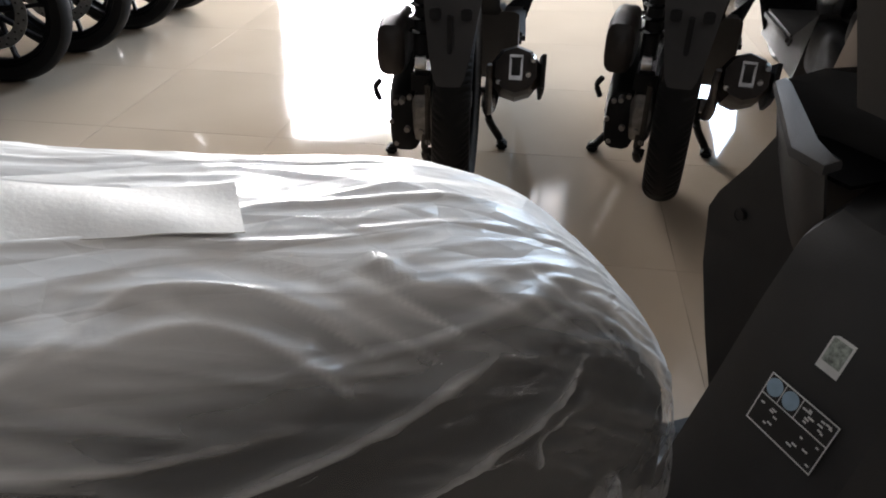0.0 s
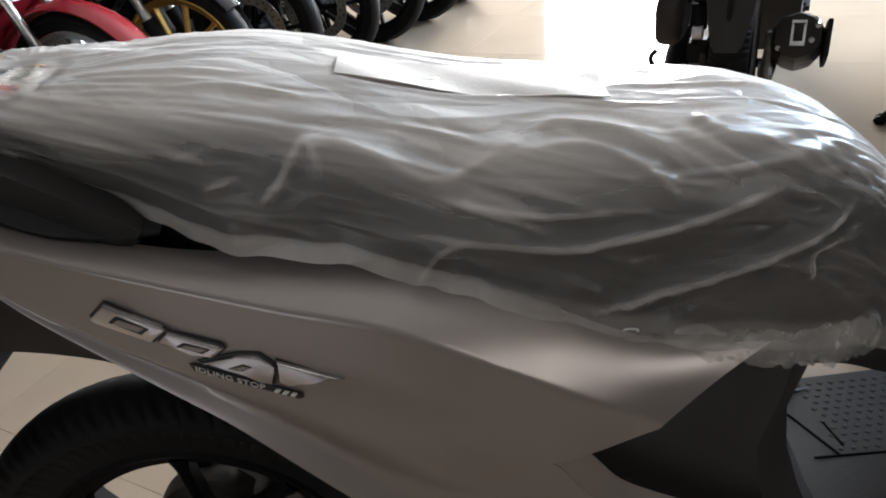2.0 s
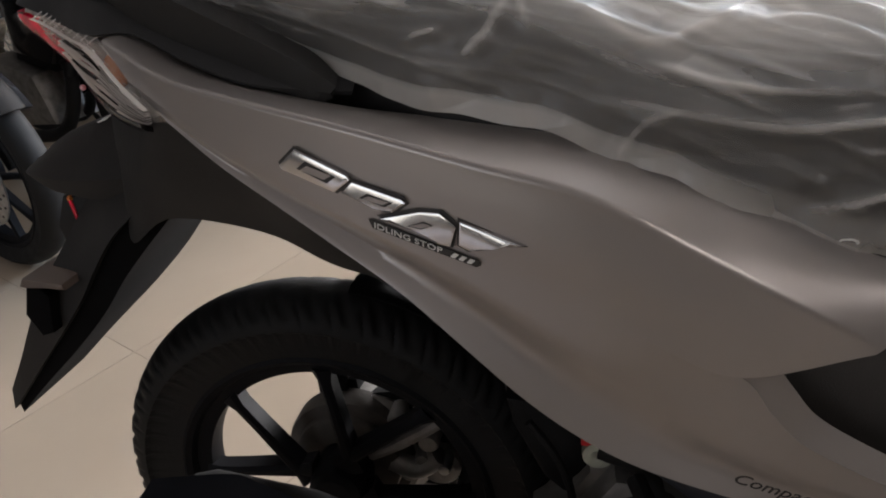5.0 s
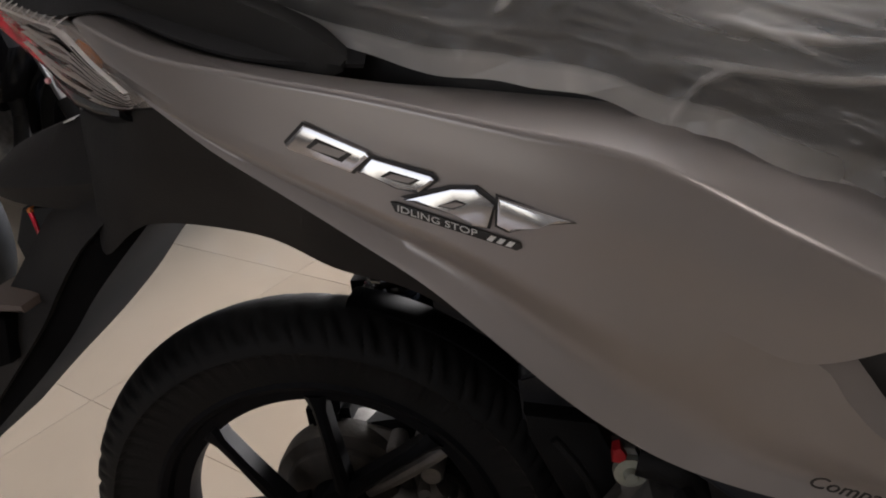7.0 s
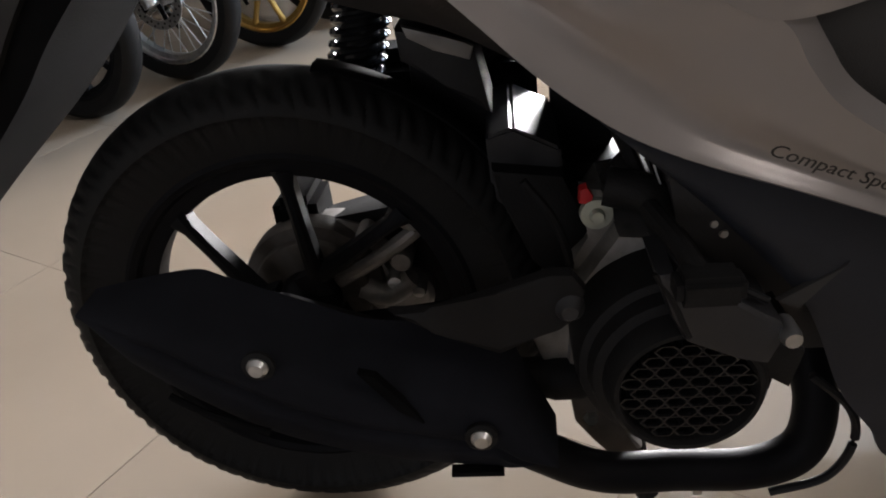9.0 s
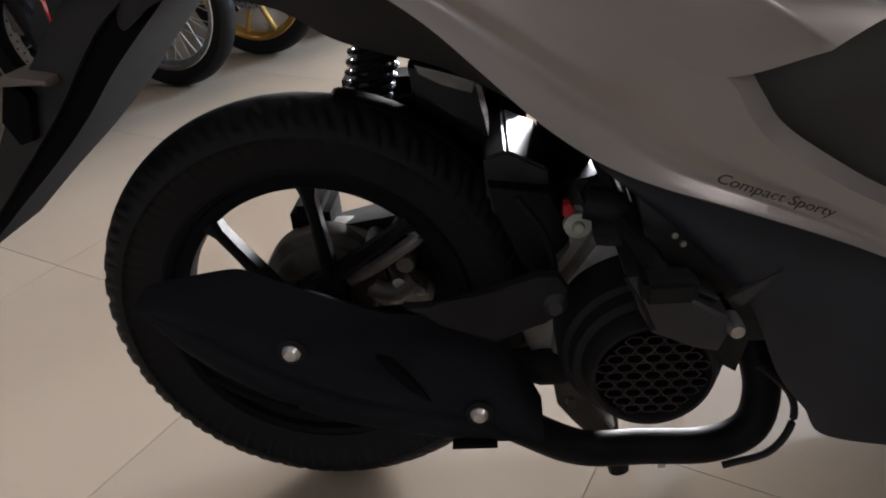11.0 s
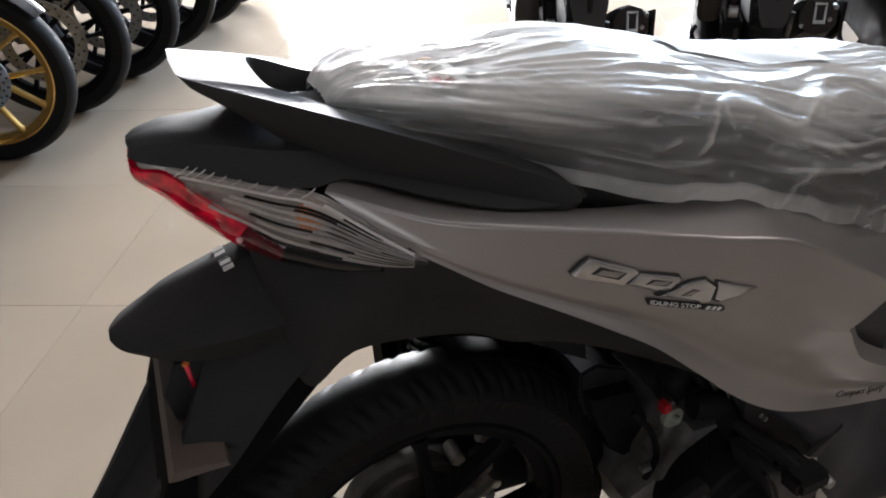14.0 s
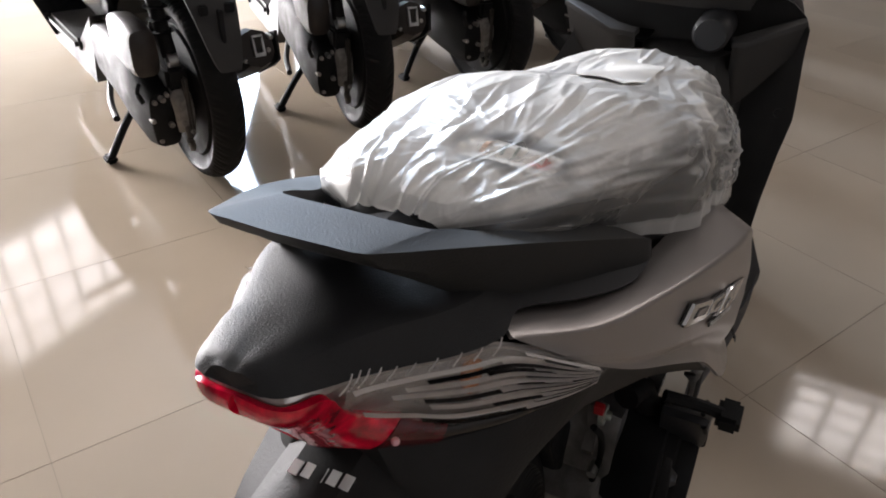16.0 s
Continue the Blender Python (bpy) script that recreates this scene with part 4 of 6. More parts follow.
def engine(root):
    part("crankcase", prism([(0.255, 0.235), (0.30, 0.205), (0.41, 0.205), (0.44, 0.26), (0.44, 0.335), (0.39, 0.375), (0.30, 0.385), (0.262, 0.33)], lambda a, b, o: Vector((a, 0.05 - o, b)), 0.16, 0.012), CASE_METAL, root, "cast alloy crankcase")
    part("cylinder", prism([(0.42, 0.25), (0.55, 0.25), (0.56, 0.33), (0.43, 0.34)], lambda a, b, o: Vector((a, 0.05 - o, b)), 0.10, 0.01), CASE_METAL, root)
    FX, FZ = 0.340, 0.293
    fan = part("fan_cover", turned([(0.072, -0.09), (0.081, -0.10), (0.081, -0.142), (0.078, -0.160), (0.072, -0.163), (0.069, -0.176), (0.062, -0.179), (0.060, -0.192), (0.0555, -0.199), (0.052, -0.199), (0.050, -0.192), (0.048, -0.184), (0.0, -0.182)], 56,
                                    Matrix.Translation((FX, 0, FZ))), ENGINE_BLACK, root, "black round fan cover with honeycomb grille")
    # flat honeycomb of the fan grille
    for r in range(-5, 6):
        for q in range(-4, 5):
            cx, cz = (q + (r % 2) * 0.5) * 0.0168, r * 0.0096
            if math.hypot(cx, cz) < 0.046:
                ring = turned([(0.0074, -0.184), (0.0074, -0.1965), (0.0060, -0.1965), (0.0060, -0.184)], 6, Matrix.Translation((FX + cx, 0, FZ + cz)) @ Matrix.Diagonal((1.36, 1, 0.80, 1)))
                part("grille_cell", ring, GLOSS_BLACK, fan, smooth=False)
    duct = part("fan_duct", prism([(0.311, 0.404), (0.323, 0.405), (0.342, 0.393), (0.397, 0.362), (0.404, 0.350), (0.393, 0.322), (0.372, 0.330), (0.334, 0.345), (0.322, 0.368)], lambda a, b, o: Vector((a, -0.150 - o, b)), 0.056, 0.007), PLASTIC_GREY, root, "dark grey moulded duct cover")
    part("duct_lip", tube([(0.312, -0.200, 0.402), (0.324, -0.203, 0.380), (0.336, -0.203, 0.350)], 0.0035, 8, 12), ENGINE_BLACK, duct)
    part("duct_lip", tube([(0.330, -0.196, 0.404), (0.362, -0.196, 0.388), (0.390, -0.196, 0.372)], 0.0030, 8, 12), GLOSS_BLACK, duct)
    part("duct_bolt", turned([(0, -0.214), (0.006, -0.214), (0.0075, -0.209), (0.0075, -0.19)], 12, Matrix.Translation((0.404, 0, 0.349))), STEEL, root)
    part("duct_clip", prism([(0.392, 0.345), (0.410, 0.350), (0.424, 0.322), (0.416, 0.288), (0.398, 0.300)], lambda a, b, o: Vector((a, -0.150 - o, b)), 0.042, 0.005), ENGINE_BLACK, root)
    part("swing_bush", tube([(0.205, -0.10, 0.236), (0.268, -0.10, 0.236), (0.274, -0.10, 0.236)], 0.0195, 16), ENGINE_BLACK, root, "black rubber bush")
    part("swing_bush", turned([(0.0195, -0.018), (0.0215, -0.012), (0.0215, 0.012), (0.0195, 0.018)], 20, Matrix.Translation((0.256, -0.10, 0.236)) @ pose(0, 0, 0, 0, 0, 90)), RUBBER, root)
    part("lower_mount", prism([(0.258, 0.215), (0.286, 0.206), (0.296, 0.172), (0.330, 0.136), (0.322, 0.120), (0.300, 0.124), (0.281, 0.150), (0.264, 0.172)], lambda a, b, o: Vector((a, -0.062 - o, b)), 0.030, 0.005), CASE_DULL, root, "dull cast mounting lug")
    part("mount_bolt", turned([(0, -0.098), (0.006, -0.098), (0.0075, -0.094), (0.0075, -0.088)], 6, Matrix.Translation((0.279, 0, 0.178))), STEEL, root)
    part("coil_cable", tube([(0.226, -0.09, 0.43), (0.250, -0.095, 0.395), (0.262, -0.095, 0.350), (0.254, -0.09, 0.310)], 0.004, 8, 14), ENGINE_BLACK, root)
    part("coil_cable", tube([(0.300, -0.095, 0.47), (0.318, -0.10, 0.43), (0.330, -0.11, 0.395)], 0.0055, 8, 14), ENGINE_BLACK, root)
    part("loose_wire", tube([(0.322, -0.12, 0.455), (0.330, -0.125, 0.430), (0.338, -0.125, 0.412)], 0.0010, 6, 10), STEEL, root)
    for x, z in ((0.366, 0.405), (0.374, 0.396)):
        part("cover_screw", turned([(0, -0.140), (0.003, -0.140), (0.004, -0.136), (0.004, -0.12)], 10, Matrix.Translation((x, 0, z))), STEEL, root)
    part("drain_hose", tube([(0.29, -0.11, 0.43), (0.325, -0.12, 0.42), (0.345, -0.13, 0.375)], 0.016, 12, 10), ENGINE_BLACK, root)
    part("bracket", prism([(0.272, 0.418), (0.290, 0.415), (0.318, 0.345), (0.300, 0.320), (0.270, 0.33), (0.262, 0.35), (0.282, 0.37)], lambda a, b, o: Vector((a, -0.070 - o, b)), 0.014, 0.003), CASE_METAL, root, "cast alloy bracket")
    part("bracket_bolt", turned([(0, -0.097), (0.005, -0.097), (0.0062, -0.094), (0.0062, -0.091), (0.0135, -0.0905), (0.0142, -0.084)], 24, Matrix.Translation((0.2855, 0, 0.3955))), WASHER, root, "pale zinc bolt and washer")
    part("red_cap", prism([(0.271, 0.406), (0.281, 0.404), (0.283, 0.412), (0.278, 0.420), (0.272, 0.418)], lambda a, b, o: Vector((a, -0.078 - o, b)), 0.012, 0.002), RED_PART, root, "small red plastic cap")
    part("blue_mark", box(0.2945, 0.3005, -0.0862, -0.0845, 0.352, 0.376), BLUE_PART, root, "blue paint mark")
    part("hose", tube([(0.30, -0.09, 0.36), (0.275, -0.09, 0.335), (0.245, -0.09, 0.33)], 0.006, 8, 10), STEEL, root)
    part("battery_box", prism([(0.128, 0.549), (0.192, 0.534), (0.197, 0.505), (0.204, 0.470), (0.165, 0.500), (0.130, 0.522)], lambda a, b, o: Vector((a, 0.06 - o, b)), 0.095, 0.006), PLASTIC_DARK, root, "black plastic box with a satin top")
    # light grey strip put on for the lit top edge of the black box
    part("box_lit_edge", prism([(0.135, 0.552), (0.139, 0.542), (0.160, 0.530), (0.189, 0.520), (0.193, 0.531), (0.186, 0.535), (0.162, 0.543)], lambda a, b, o: Vector((a, -0.033 - o, b)), 0.008, 0.003), LIP_LIT, root, "satin top edge of the box, greyed for the light on it")
    rb = [[Vector((x, y, z)) for x, z in ((0.2205, zt), (0.262, zt - 0.022), (0.266, 0.36), (0.200, 0.36), (0.196, zt - 0.007))] for y, zt in ((-0.030, 0.4555), (0.040, 0.4575), (0.105, 0.460))]
    bm = loft(rb)
    bmesh.ops.bevel(bm, geom=bm.edges[:], offset=0.003, segments=2, affect="EDGES")
    part("relay_box", bm, BOX_BLACK, root, "glossy black plastic box")
    part("inner_guard", prism([(0.200, 0.425), (0.262, 0.415), (0.285, 0.36), (0.262, 0.30), (0.232, 0.33), (0.205, 0.40)], lambda a, b, o: Vector((a, 0.02 - o, b)), 0.07, 0.006), ENGINE_BLACK, root)
    part("intake_pipe", tube([(0.31, -0.05, 0.40), (0.345, -0.06, 0.45), (0.36, -0.06, 0.52)], 0.022, 14, 10), ENGINE_BLACK, root)
    part("cable", tube([(0.31, -0.10, 0.47), (0.325, -0.11, 0.43), (0.33, -0.11, 0.39)], 0.003, 8, 10), STEEL, root)
    # dark plates added behind the boxes to close gaps onto the bright floor
    part("dark_gap_plate", prism([(0.125, 0.59), (0.200, 0.555), (0.192, 0.44), (0.235, 0.34), (0.165, 0.42), (0.125, 0.47)], lambda a, b, o: Vector((a, 0.075 - o, b)), 0.02, 0.004), PLASTIC_DARK, root)
    part("dark_gap_wall", prism([(0.262, 0.545), (0.300, 0.520), (0.345, 0.420), (0.300, 0.330), (0.262, 0.330)], lambda a, b, o: Vector((a, 0.125 - o, b)), 0.012, 0.003), PLASTIC_DARK, root)
    part("dark_gap_wall", prism([(0.190, 0.575), (0.263, 0.560), (0.263, 0.488), (0.215, 0.496), (0.190, 0.470)], lambda a, b, o: Vector((a, 0.115 - o, b)), 0.010, 0.003), PLASTIC_DARK, root)
    part("swing_mount", prism([(0.22, 0.30), (0.30, 0.33), (0.34, 0.27), (0.30, 0.215), (0.24, 0.235)], lambda a, b, o: Vector((a, 0.0 - o, b)), 0.10, 0.008), CASE_METAL, root)


def exhaust(root):
    path = [(0.150, -0.150, 0.245), (0.225, -0.145, 0.190), (0.285, -0.130, 0.145), (0.357, -0.120, 0.134), (0.425, -0.118, 0.132), (0.468, -0.115, 0.152), (0.480, -0.105, 0.195), (0.474, -0.085, 0.240), (0.470, -0.05, 0.285)]
    ex = part("exhaust_pipe", tube(path, 0.0195, 18, 60), RIM_BLACK, root, "black exhaust pipe")
    part("pipe_bracket", box(0.372, 0.380, -0.125, -0.10, 0.105, 0.118), STEEL, ex)
    part("cable_loop", tube([(0.46, -0.13, 0.25), (0.495, -0.135, 0.215), (0.503, -0.135, 0.175), (0.485, -0.135, 0.135), (0.44, -0.13, 0.112)], 0.004, 8, 24), PLASTIC_DARK, root)
    rings = []
    for x, z, r, y in ((-0.112, 0.352, 0.022, -0.128), (-0.095, 0.345, 0.034, -0.130), (0.0, 0.312, 0.046, -0.132), (0.12, 0.262, 0.048, -0.135), (0.20, 0.228, 0.036, -0.138), (0.225, 0.205, 0.022, -0.142)):
        v = Vector((0.42, 0, 0.9)).normalized()
        rings.append([Vector((x, y, z)) + r * (math.cos(a) * Vector((0, 1, 0)) + math.sin(a) * v) for a in (2 * math.pi * k / 24 for k in range(24))])
    muf = part("muffler", loft(rings), ENGINE_BLACK, root, "black muffler")
    part("tail_pipe", tube([(-0.10, -0.128, 0.348), (-0.122, -0.128, 0.358)], 0.011, 16), ENGINE_BLACK, muf)
    # heat shield
    up = [(-0.134, 0.382), (-0.088, 0.390), (-0.044, 0.395), (-0.022, 0.387), (0.010, 0.372), (0.050, 0.354), (0.090, 0.338), (0.134, 0.332), (0.176, 0.326), (0.205, 0.312), (0.222, 0.275), (0.243, 0.226)]
    lo = [(-0.130, 0.376), (-0.112, 0.350), (-0.090, 0.322), (-0.062, 0.296), (-0.022, 0.266), (0.020, 0.242), (0.068, 0.225), (0.115, 0.213), (0.160, 0.206), (0.185, 0.203), (0.205, 0.204), (0.236, 0.222)]
    def bulge(u, v, p):
        p = p.copy()
        k = math.sin(math.pi * min(max(v, 0.0), 1.0)) ** 0.6
        s = min(1, v / 0.30)
        p.y = -0.140 - 0.032 * s * s * (3 - 2 * s) - 0.030 * k * min(1, u * 5 + 0.25)
        # shallow valley and ridge along the shield
        p.y += 0.006 * math.exp(-((v - 0.45 - 0.25 * u) / 0.05) ** 2) * (1 if u > 0.25 else u * 4)
        return p
    sh = part("heat_shield", shell(bmesh.new(), ruled([(x, -0.14, z) for x, z in up], [(x, -0.17, z) for x, z in lo], 72, 30, bulge), 0.003), PLASTIC_BLUE, root, "matt black muffler heat shield with two bolts")
    part("shield_arm", prism([(0.118, 0.369), (0.151, 0.368), (0.202, 0.382), (0.240, 0.393), (0.257, 0.391), (0.267, 0.376), (0.262, 0.353), (0.246, 0.344), (0.200, 0.326), (0.150, 0.350)], lambda a, b, o: Vector((a, -0.172 + 0.10 * max(0, a - 0.2) - o, b)), 0.012, 0.005), ENGINE_BLACK, root)
    part("arm_bolt", turned([(0, -0.186), (0.006, -0.186), (0.009, -0.182), (0.012, -0.178), (0.012, -0.17)], 18, Matrix.Translation((0.254, 0, 0.3625))), PLASTIC_GREY, root)
    for x, z in ((0.017, 0.343), (0.181, 0.264)):
        part("washer", turned([(0.013, -0.203), (0.013, -0.207), (0.009, -0.208), (0.009, -0.2)], 24, Matrix.Translation((x, 0, z))), RUBBER, sh)
        part("bolt", turned([(0, -0.213), (0.0055, -0.213), (0.0085, -0.209), (0.0085, -0.2)], 18, Matrix.Translation((x, 0, z))), STEEL, sh, "bright steel bolt")
    # black strips laid on the shield draw the shade of its slot and groove
    part("shield_slot", prism([(0.091, 0.330), (0.104, 0.326), (0.131, 0.290), (0.137, 0.278), (0.118, 0.292)], lambda a, b, o: Vector((a, -0.196 - o, b)), 0.0085, 0.001), FLAP_DARK, sh)
    part("shield_groove", tube([(-0.067, -0.1965, 0.310), (-0.034, -0.2005, 0.291), (0.009, -0.2005, 0.272)], 0.0032, 8, 12), FLAP_DARK, sh)
    part("slot_edge", box(0.152, 0.196, -0.196, -0.186, 0.211, 0.216), FLAP_DARK, sh)


PLASTIC_BLUE = material("matt_black_heat_shield", (0.014, 0.0145, 0.0175), 0.75, 0, 0.02, 0.4, 600, 0.2, 10, rough_vary=0.08)


def front_body(root):
    """Black covers below the seat, step-through floor, leg shield and steering cover."""
    # cover under the seat nose: right side, rounded front, left side
    secs = []
    for z, x0, xf, w in ((0.615, 0.44, 0.640, 0.130), (0.585, 0.36, 0.628, 0.140), (0.54, 0.33, 0.612, 0.150), (0.50, 0.33, 0.600, 0.150), (0.45, 0.33, 0.606, 0.145), (0.40, 0.34, 0.622, 0.138), (0.34, 0.36, 0.645, 0.128), (0.275, 0.40, 0.675, 0.125)):
        ring = [Vector((x0, -w, z)), Vector(((x0 + xf) / 2, -w, z)), Vector((xf - 0.055, -w * 0.93, z)), Vector((xf - 0.015, -w * 0.66, z)), Vector((xf, -w * 0.25, z))]
        ring += [Vector((p.x, -p.y, p.z)) for p in ring[::-1]]
        secs.append(ring)
    part("under_seat_cover", loft(secs), PLASTIC, root, "black cover below the seat nose", angle=25)
    # lower side covers, dark grey, below the silver tail strip
    top = [(0.275, -0.178, 0.508), (0.340, -0.180, 0.477), (0.420, -0.176, 0.444), (0.500, -0.164, 0.406), (0.565, -0.150, 0.370), (0.640, -0.162, 0.318), (0.720, -0.196, 0.283), (0.86, -0.214, 0.276), (1.0, -0.19, 0.276)]
    low = [(0.330, -0.165, 0.455), (0.385, -0.170, 0.400), (0.430, -0.170, 0.345), (0.465, -0.166, 0.265), (0.500, -0.160, 0.215), (0.535, -0.150, 0.168), (0.640, -0.165, 0.160), (0.82, -0.190, 0.160), (1.0, -0.17, 0.170)]
    for sgn in (1, -1):
        m = (lambda q: q) if sgn == 1 else flip
        part("lower_cover", shell(bmesh.new(), ruled(m(top), m(low), 48, 12, lambda u, v, p: p + Vector((0, -0.008 * sgn * math.sin(math.pi * v), 0))), 0.004), BLUE_GREY, root, "charcoal lower side cover")
    tri = [(0.402, 0.361), (0.449, 0.390), (0.418, 0.353)]
    part("cover_facet", prism(tri, lambda a, b, o: Vector((a, -0.176 - o, b)), 0.006, 0.003), PLASTIC, root)
    # floorboard with raised pattern
    fb = part("floorboard", prism([(0.60, -0.165), (0.70, -0.195), (0.90, -0.218), (1.02, -0.19), (1.02, 0.19), (0.92, 0.19), (0.70, 0.185), (0.60, 0.165)], lambda a, b, o: Vector((a, b, 0.255 + o)), 0.024, 0.006), MATT_DARK, root, "dark floorboard with a raised diamond pattern")
    for i in range(15):
        for j in range(11):
            x, y = 0.735 + i * 0.014 + (j % 2) * 0.007, 0.055 + j * 0.0115
            if (x - 0.874) ** 2 + (y - 0.133) ** 2 > 0.0006:
                part("floor_stud", turned([(0.0042, 0.0), (0.0022, 0.0008), (0.0, 0.0008)], 4, pose(x, y, 0.279, 90, 0, 0)), MATT_DARK, fb, smooth=False)
    part("floor_hole", turned([(0.0, 0.0008), (0.014, 0.0008), (0.016, 0.0), (0.017, 0.0)], 20, pose(0.874, 0.133, 0.2795, 90, 0, 0) @ Matrix.Diagonal((1.15, 1, 0.75, 1))), DARK_PRINT, fb)
    for a, b in (((0.70, 0.045), (0.955, 0.045)), ((0.70, 0.120), (0.73, 0.045)), ((0.735, 0.10), (0.74, 0.06))):
        part("floor_groove", tube([(a[0], a[1], 0.2792), (b[0], b[1], 0.2792)], 0.0016, 6), FLAP_DARK, fb)
    # leg shield: wide plate that curves outward at the sides
    secs = []
    for z, xc, w, wr in ((0.20, 1.0, 0.17, 0.17), (0.285, 1.01, 0.195, 0.180), (0.37, 1.015, 0.235, 0.186), (0.46, 1.02, 0.270, 0.196), (0.53, 1.03, 0.290, 0.207), (0.555, 1.033, 0.280, 0.206), (0.60, 1.040, 0.248, 0.203), (0.645, 1.048, 0.224, 0.200), (0.685, 1.056, 0.240, 0.199), (0.705, 1.060, 0.238, 0.190), (0.725, 1.068, 0.200, 0.165), (0.74, 1.07, 0.15, 0.13)):
        front = [Vector((xc + 0.045 - 0.055 * abs(t) ** 2, (w if t > 0 else wr) * t, z)) for t in (-1, -0.9, -0.7, -0.4, 0, 0.4, 0.7, 0.9, 1)]
        back = [p + Vector((0.05, -0.012 * math.copysign(1, p.y) if abs(p.y) > 0.02 else 0, 0)) for p in front[::-1]]
        secs.append(front + back)
    ls = part("leg_shield", loft(secs), PLASTIC, root, "black inner leg shield", angle=25)
    for y in (0.248, -0.180):
        part("shield_screw", turned([(0, -0.006), (0.005, -0.006), (0.008, -0.002), (0.008, 0.004)], 14, pose(1.035, y, 0.535, 0, 0, 90)), DARK_PRINT, ls)
    # central spine cover with its stickers
    secs = []
    for z, xf, wf, wb in ((0.275, 0.800, 0.085, 0.120), (0.36, 0.842, 0.084, 0.115), (0.45, 0.880, 0.082, 0.112), (0.54, 0.915, 0.080, 0.110), (0.610, 0.938, 0.072, 0.105), (0.640, 0.965, 0.060, 0.10)):
        ring = [Vector((1.06, -wb, z)), Vector((xf + 0.035, -wf - 0.015, z)), Vector((xf + 0.006, -wf, z)), Vector((xf, -wf * 0.6, z)), Vector((xf - 0.002, 0, z))]
        secs.append(ring + [Vector((p.x, -p.y, p.z)) for p in ring[-2::-1]])
    sp = part("spine_cover", loft(secs), PLASTIC, root, "black inner centre cover", angle=30)
    def face(a, b, o):
        # a across (+y to the left), b up the sloped face
        z = 0.475 + b * 0.93
        x = 0.8905 + (z - 0.475) * 0.40
        return Vector((x - 0.004 - o, a, z))
    def rect(nm, a0, a1, b0, b1, mat, o, d=0.0004):
        return part(nm, prism([(a0, b0), (a1, b0), (a1, b1), (a0, b1)], lambda a, b, q: face(a, b, o + q), d), mat, sp, smooth=False)
    L0, L1, B0, B1 = -0.058, 0.022, -0.024, 0.028
    rect("sticker", L0, L1, B0, B1, DARK_PRINT, 0.0)
    for a0, a1, b0, b1 in ((L0, L1, B1 - 0.0012, B1), (L0, L1, B0, B0 + 0.0012), (L0, L0 + 0.0012, B0, B1), (L1 - 0.0012, L1, B0, B1), (L0, L1, 0.0055, 0.0065), (0.0020, 0.0028, 0.0065, B1), (-0.0185, -0.0177, 0.0065, B1)):
        rect("sticker_line", a0, a1, b0, b1, WHITE_PRINT, 0.0005)
    for c in (0.0120, -0.0078):
        part("sticker_disc", turned([(0, -0.0006), (0.0088, -0.0006), (0.0088, 0)], 24, Matrix.Translation(face(c, 0.0172, 0.0006)) @ pose(0, 0, 0, 0, 0, -90) @ pose(0, 0, 0, -22, 0, 0)), BLUE_PRINT, sp)
    rnd = random.Random(5)
    for a0, a1, b0, b1 in ((-0.036, -0.021, 0.010, 0.025), (-0.055, -0.039, 0.010, 0.025), (-0.006, 0.019, -0.020, 0.002), (-0.054, -0.024, -0.020, 0.002)):
        for k in range(6):
            a, b = rnd.uniform(a0, a1 - 0.006), rnd.uniform(b0, b1 - 0.002)
            rect("print_bar", a, a + rnd.uniform(0.003, 0.007), b, b + 0.0016, WHITE_PRINT, 0.0006)
    rect("code_label", -0.032, -0.008, 0.058, 0.092, WHITE_PRINT, 0.0)
    rect("code_square", -0.0297, -0.0103, 0.066, 0.089, PRINT_GREY, 0.0005)
    # glove pocket and steering cover
    for sg, wy, wi in ((1, 0.243, 0.128), (-1, 0.190, 0.105)):
        rim = part("pocket_rim", prism([(1.052, wy), (1.040, wy + 0.004), (0.966, wi + 0.004), (0.962, 0.085), (0.978, 0.080), (0.984, wi - 0.004), (1.046, wy - 0.014)], lambda a, b, o: Vector((a, sg * b, 0.664 + 0.36 * (a - 0.962) + o)), 0.010, 0.004), PLASTIC, root, "sharp-edged lip of an open pocket")
        part("pocket_wall", shell(bmesh.new(), ruled([(1.046, sg * wy, 0.696), (0.972, sg * (wi + 0.002), 0.669), (0.968, sg * 0.085, 0.668)], [(1.050, sg * (wy - 0.010), 0.640), (1.004, sg * (wi + 0.005), 0.560), (0.998, sg * 0.085, 0.560)], 24, 6), 0.003), PLASTIC, rim)
        # near-black sheet: the pocket's shaded inside put into colour
        part("pocket_shade", prism([(1.062, wy - 0.016), (1.044, wy - 0.016), (0.984, wi - 0.006), (0.984, 0.07), (1.062, 0.07)], lambda a, b, o: Vector((a, sg * b, 0.652 + o)), 0.004), FLAP_DARK, rim)
    part("key_housing", turned([(0, -0.03), (0.026, -0.03), (0.032, -0.02), (0.032, 0.06)], 24, pose(0.96, -0.05, 0.69, 0, 0, 90) @ pose(0, 0, 0, 0, 0, 180)), PLASTIC_GREY, root)
    part("steering_cover", loft([[Vector((x + dx, y * w, z)) for dx, y in ((-0.06, -1), (-0.075, 0), (-0.06, 1), (0.05, 1), (0.09, 0), (0.05, -1))] for z, x, w in ((0.72, 1.06, 0.10), (0.82, 1.035, 0.11), (0.92, 1.01, 0.16), (0.98, 1.0, 0.15), (1.0, 0.99, 0.08))]), PLASTIC, root, "black handlebar cover")
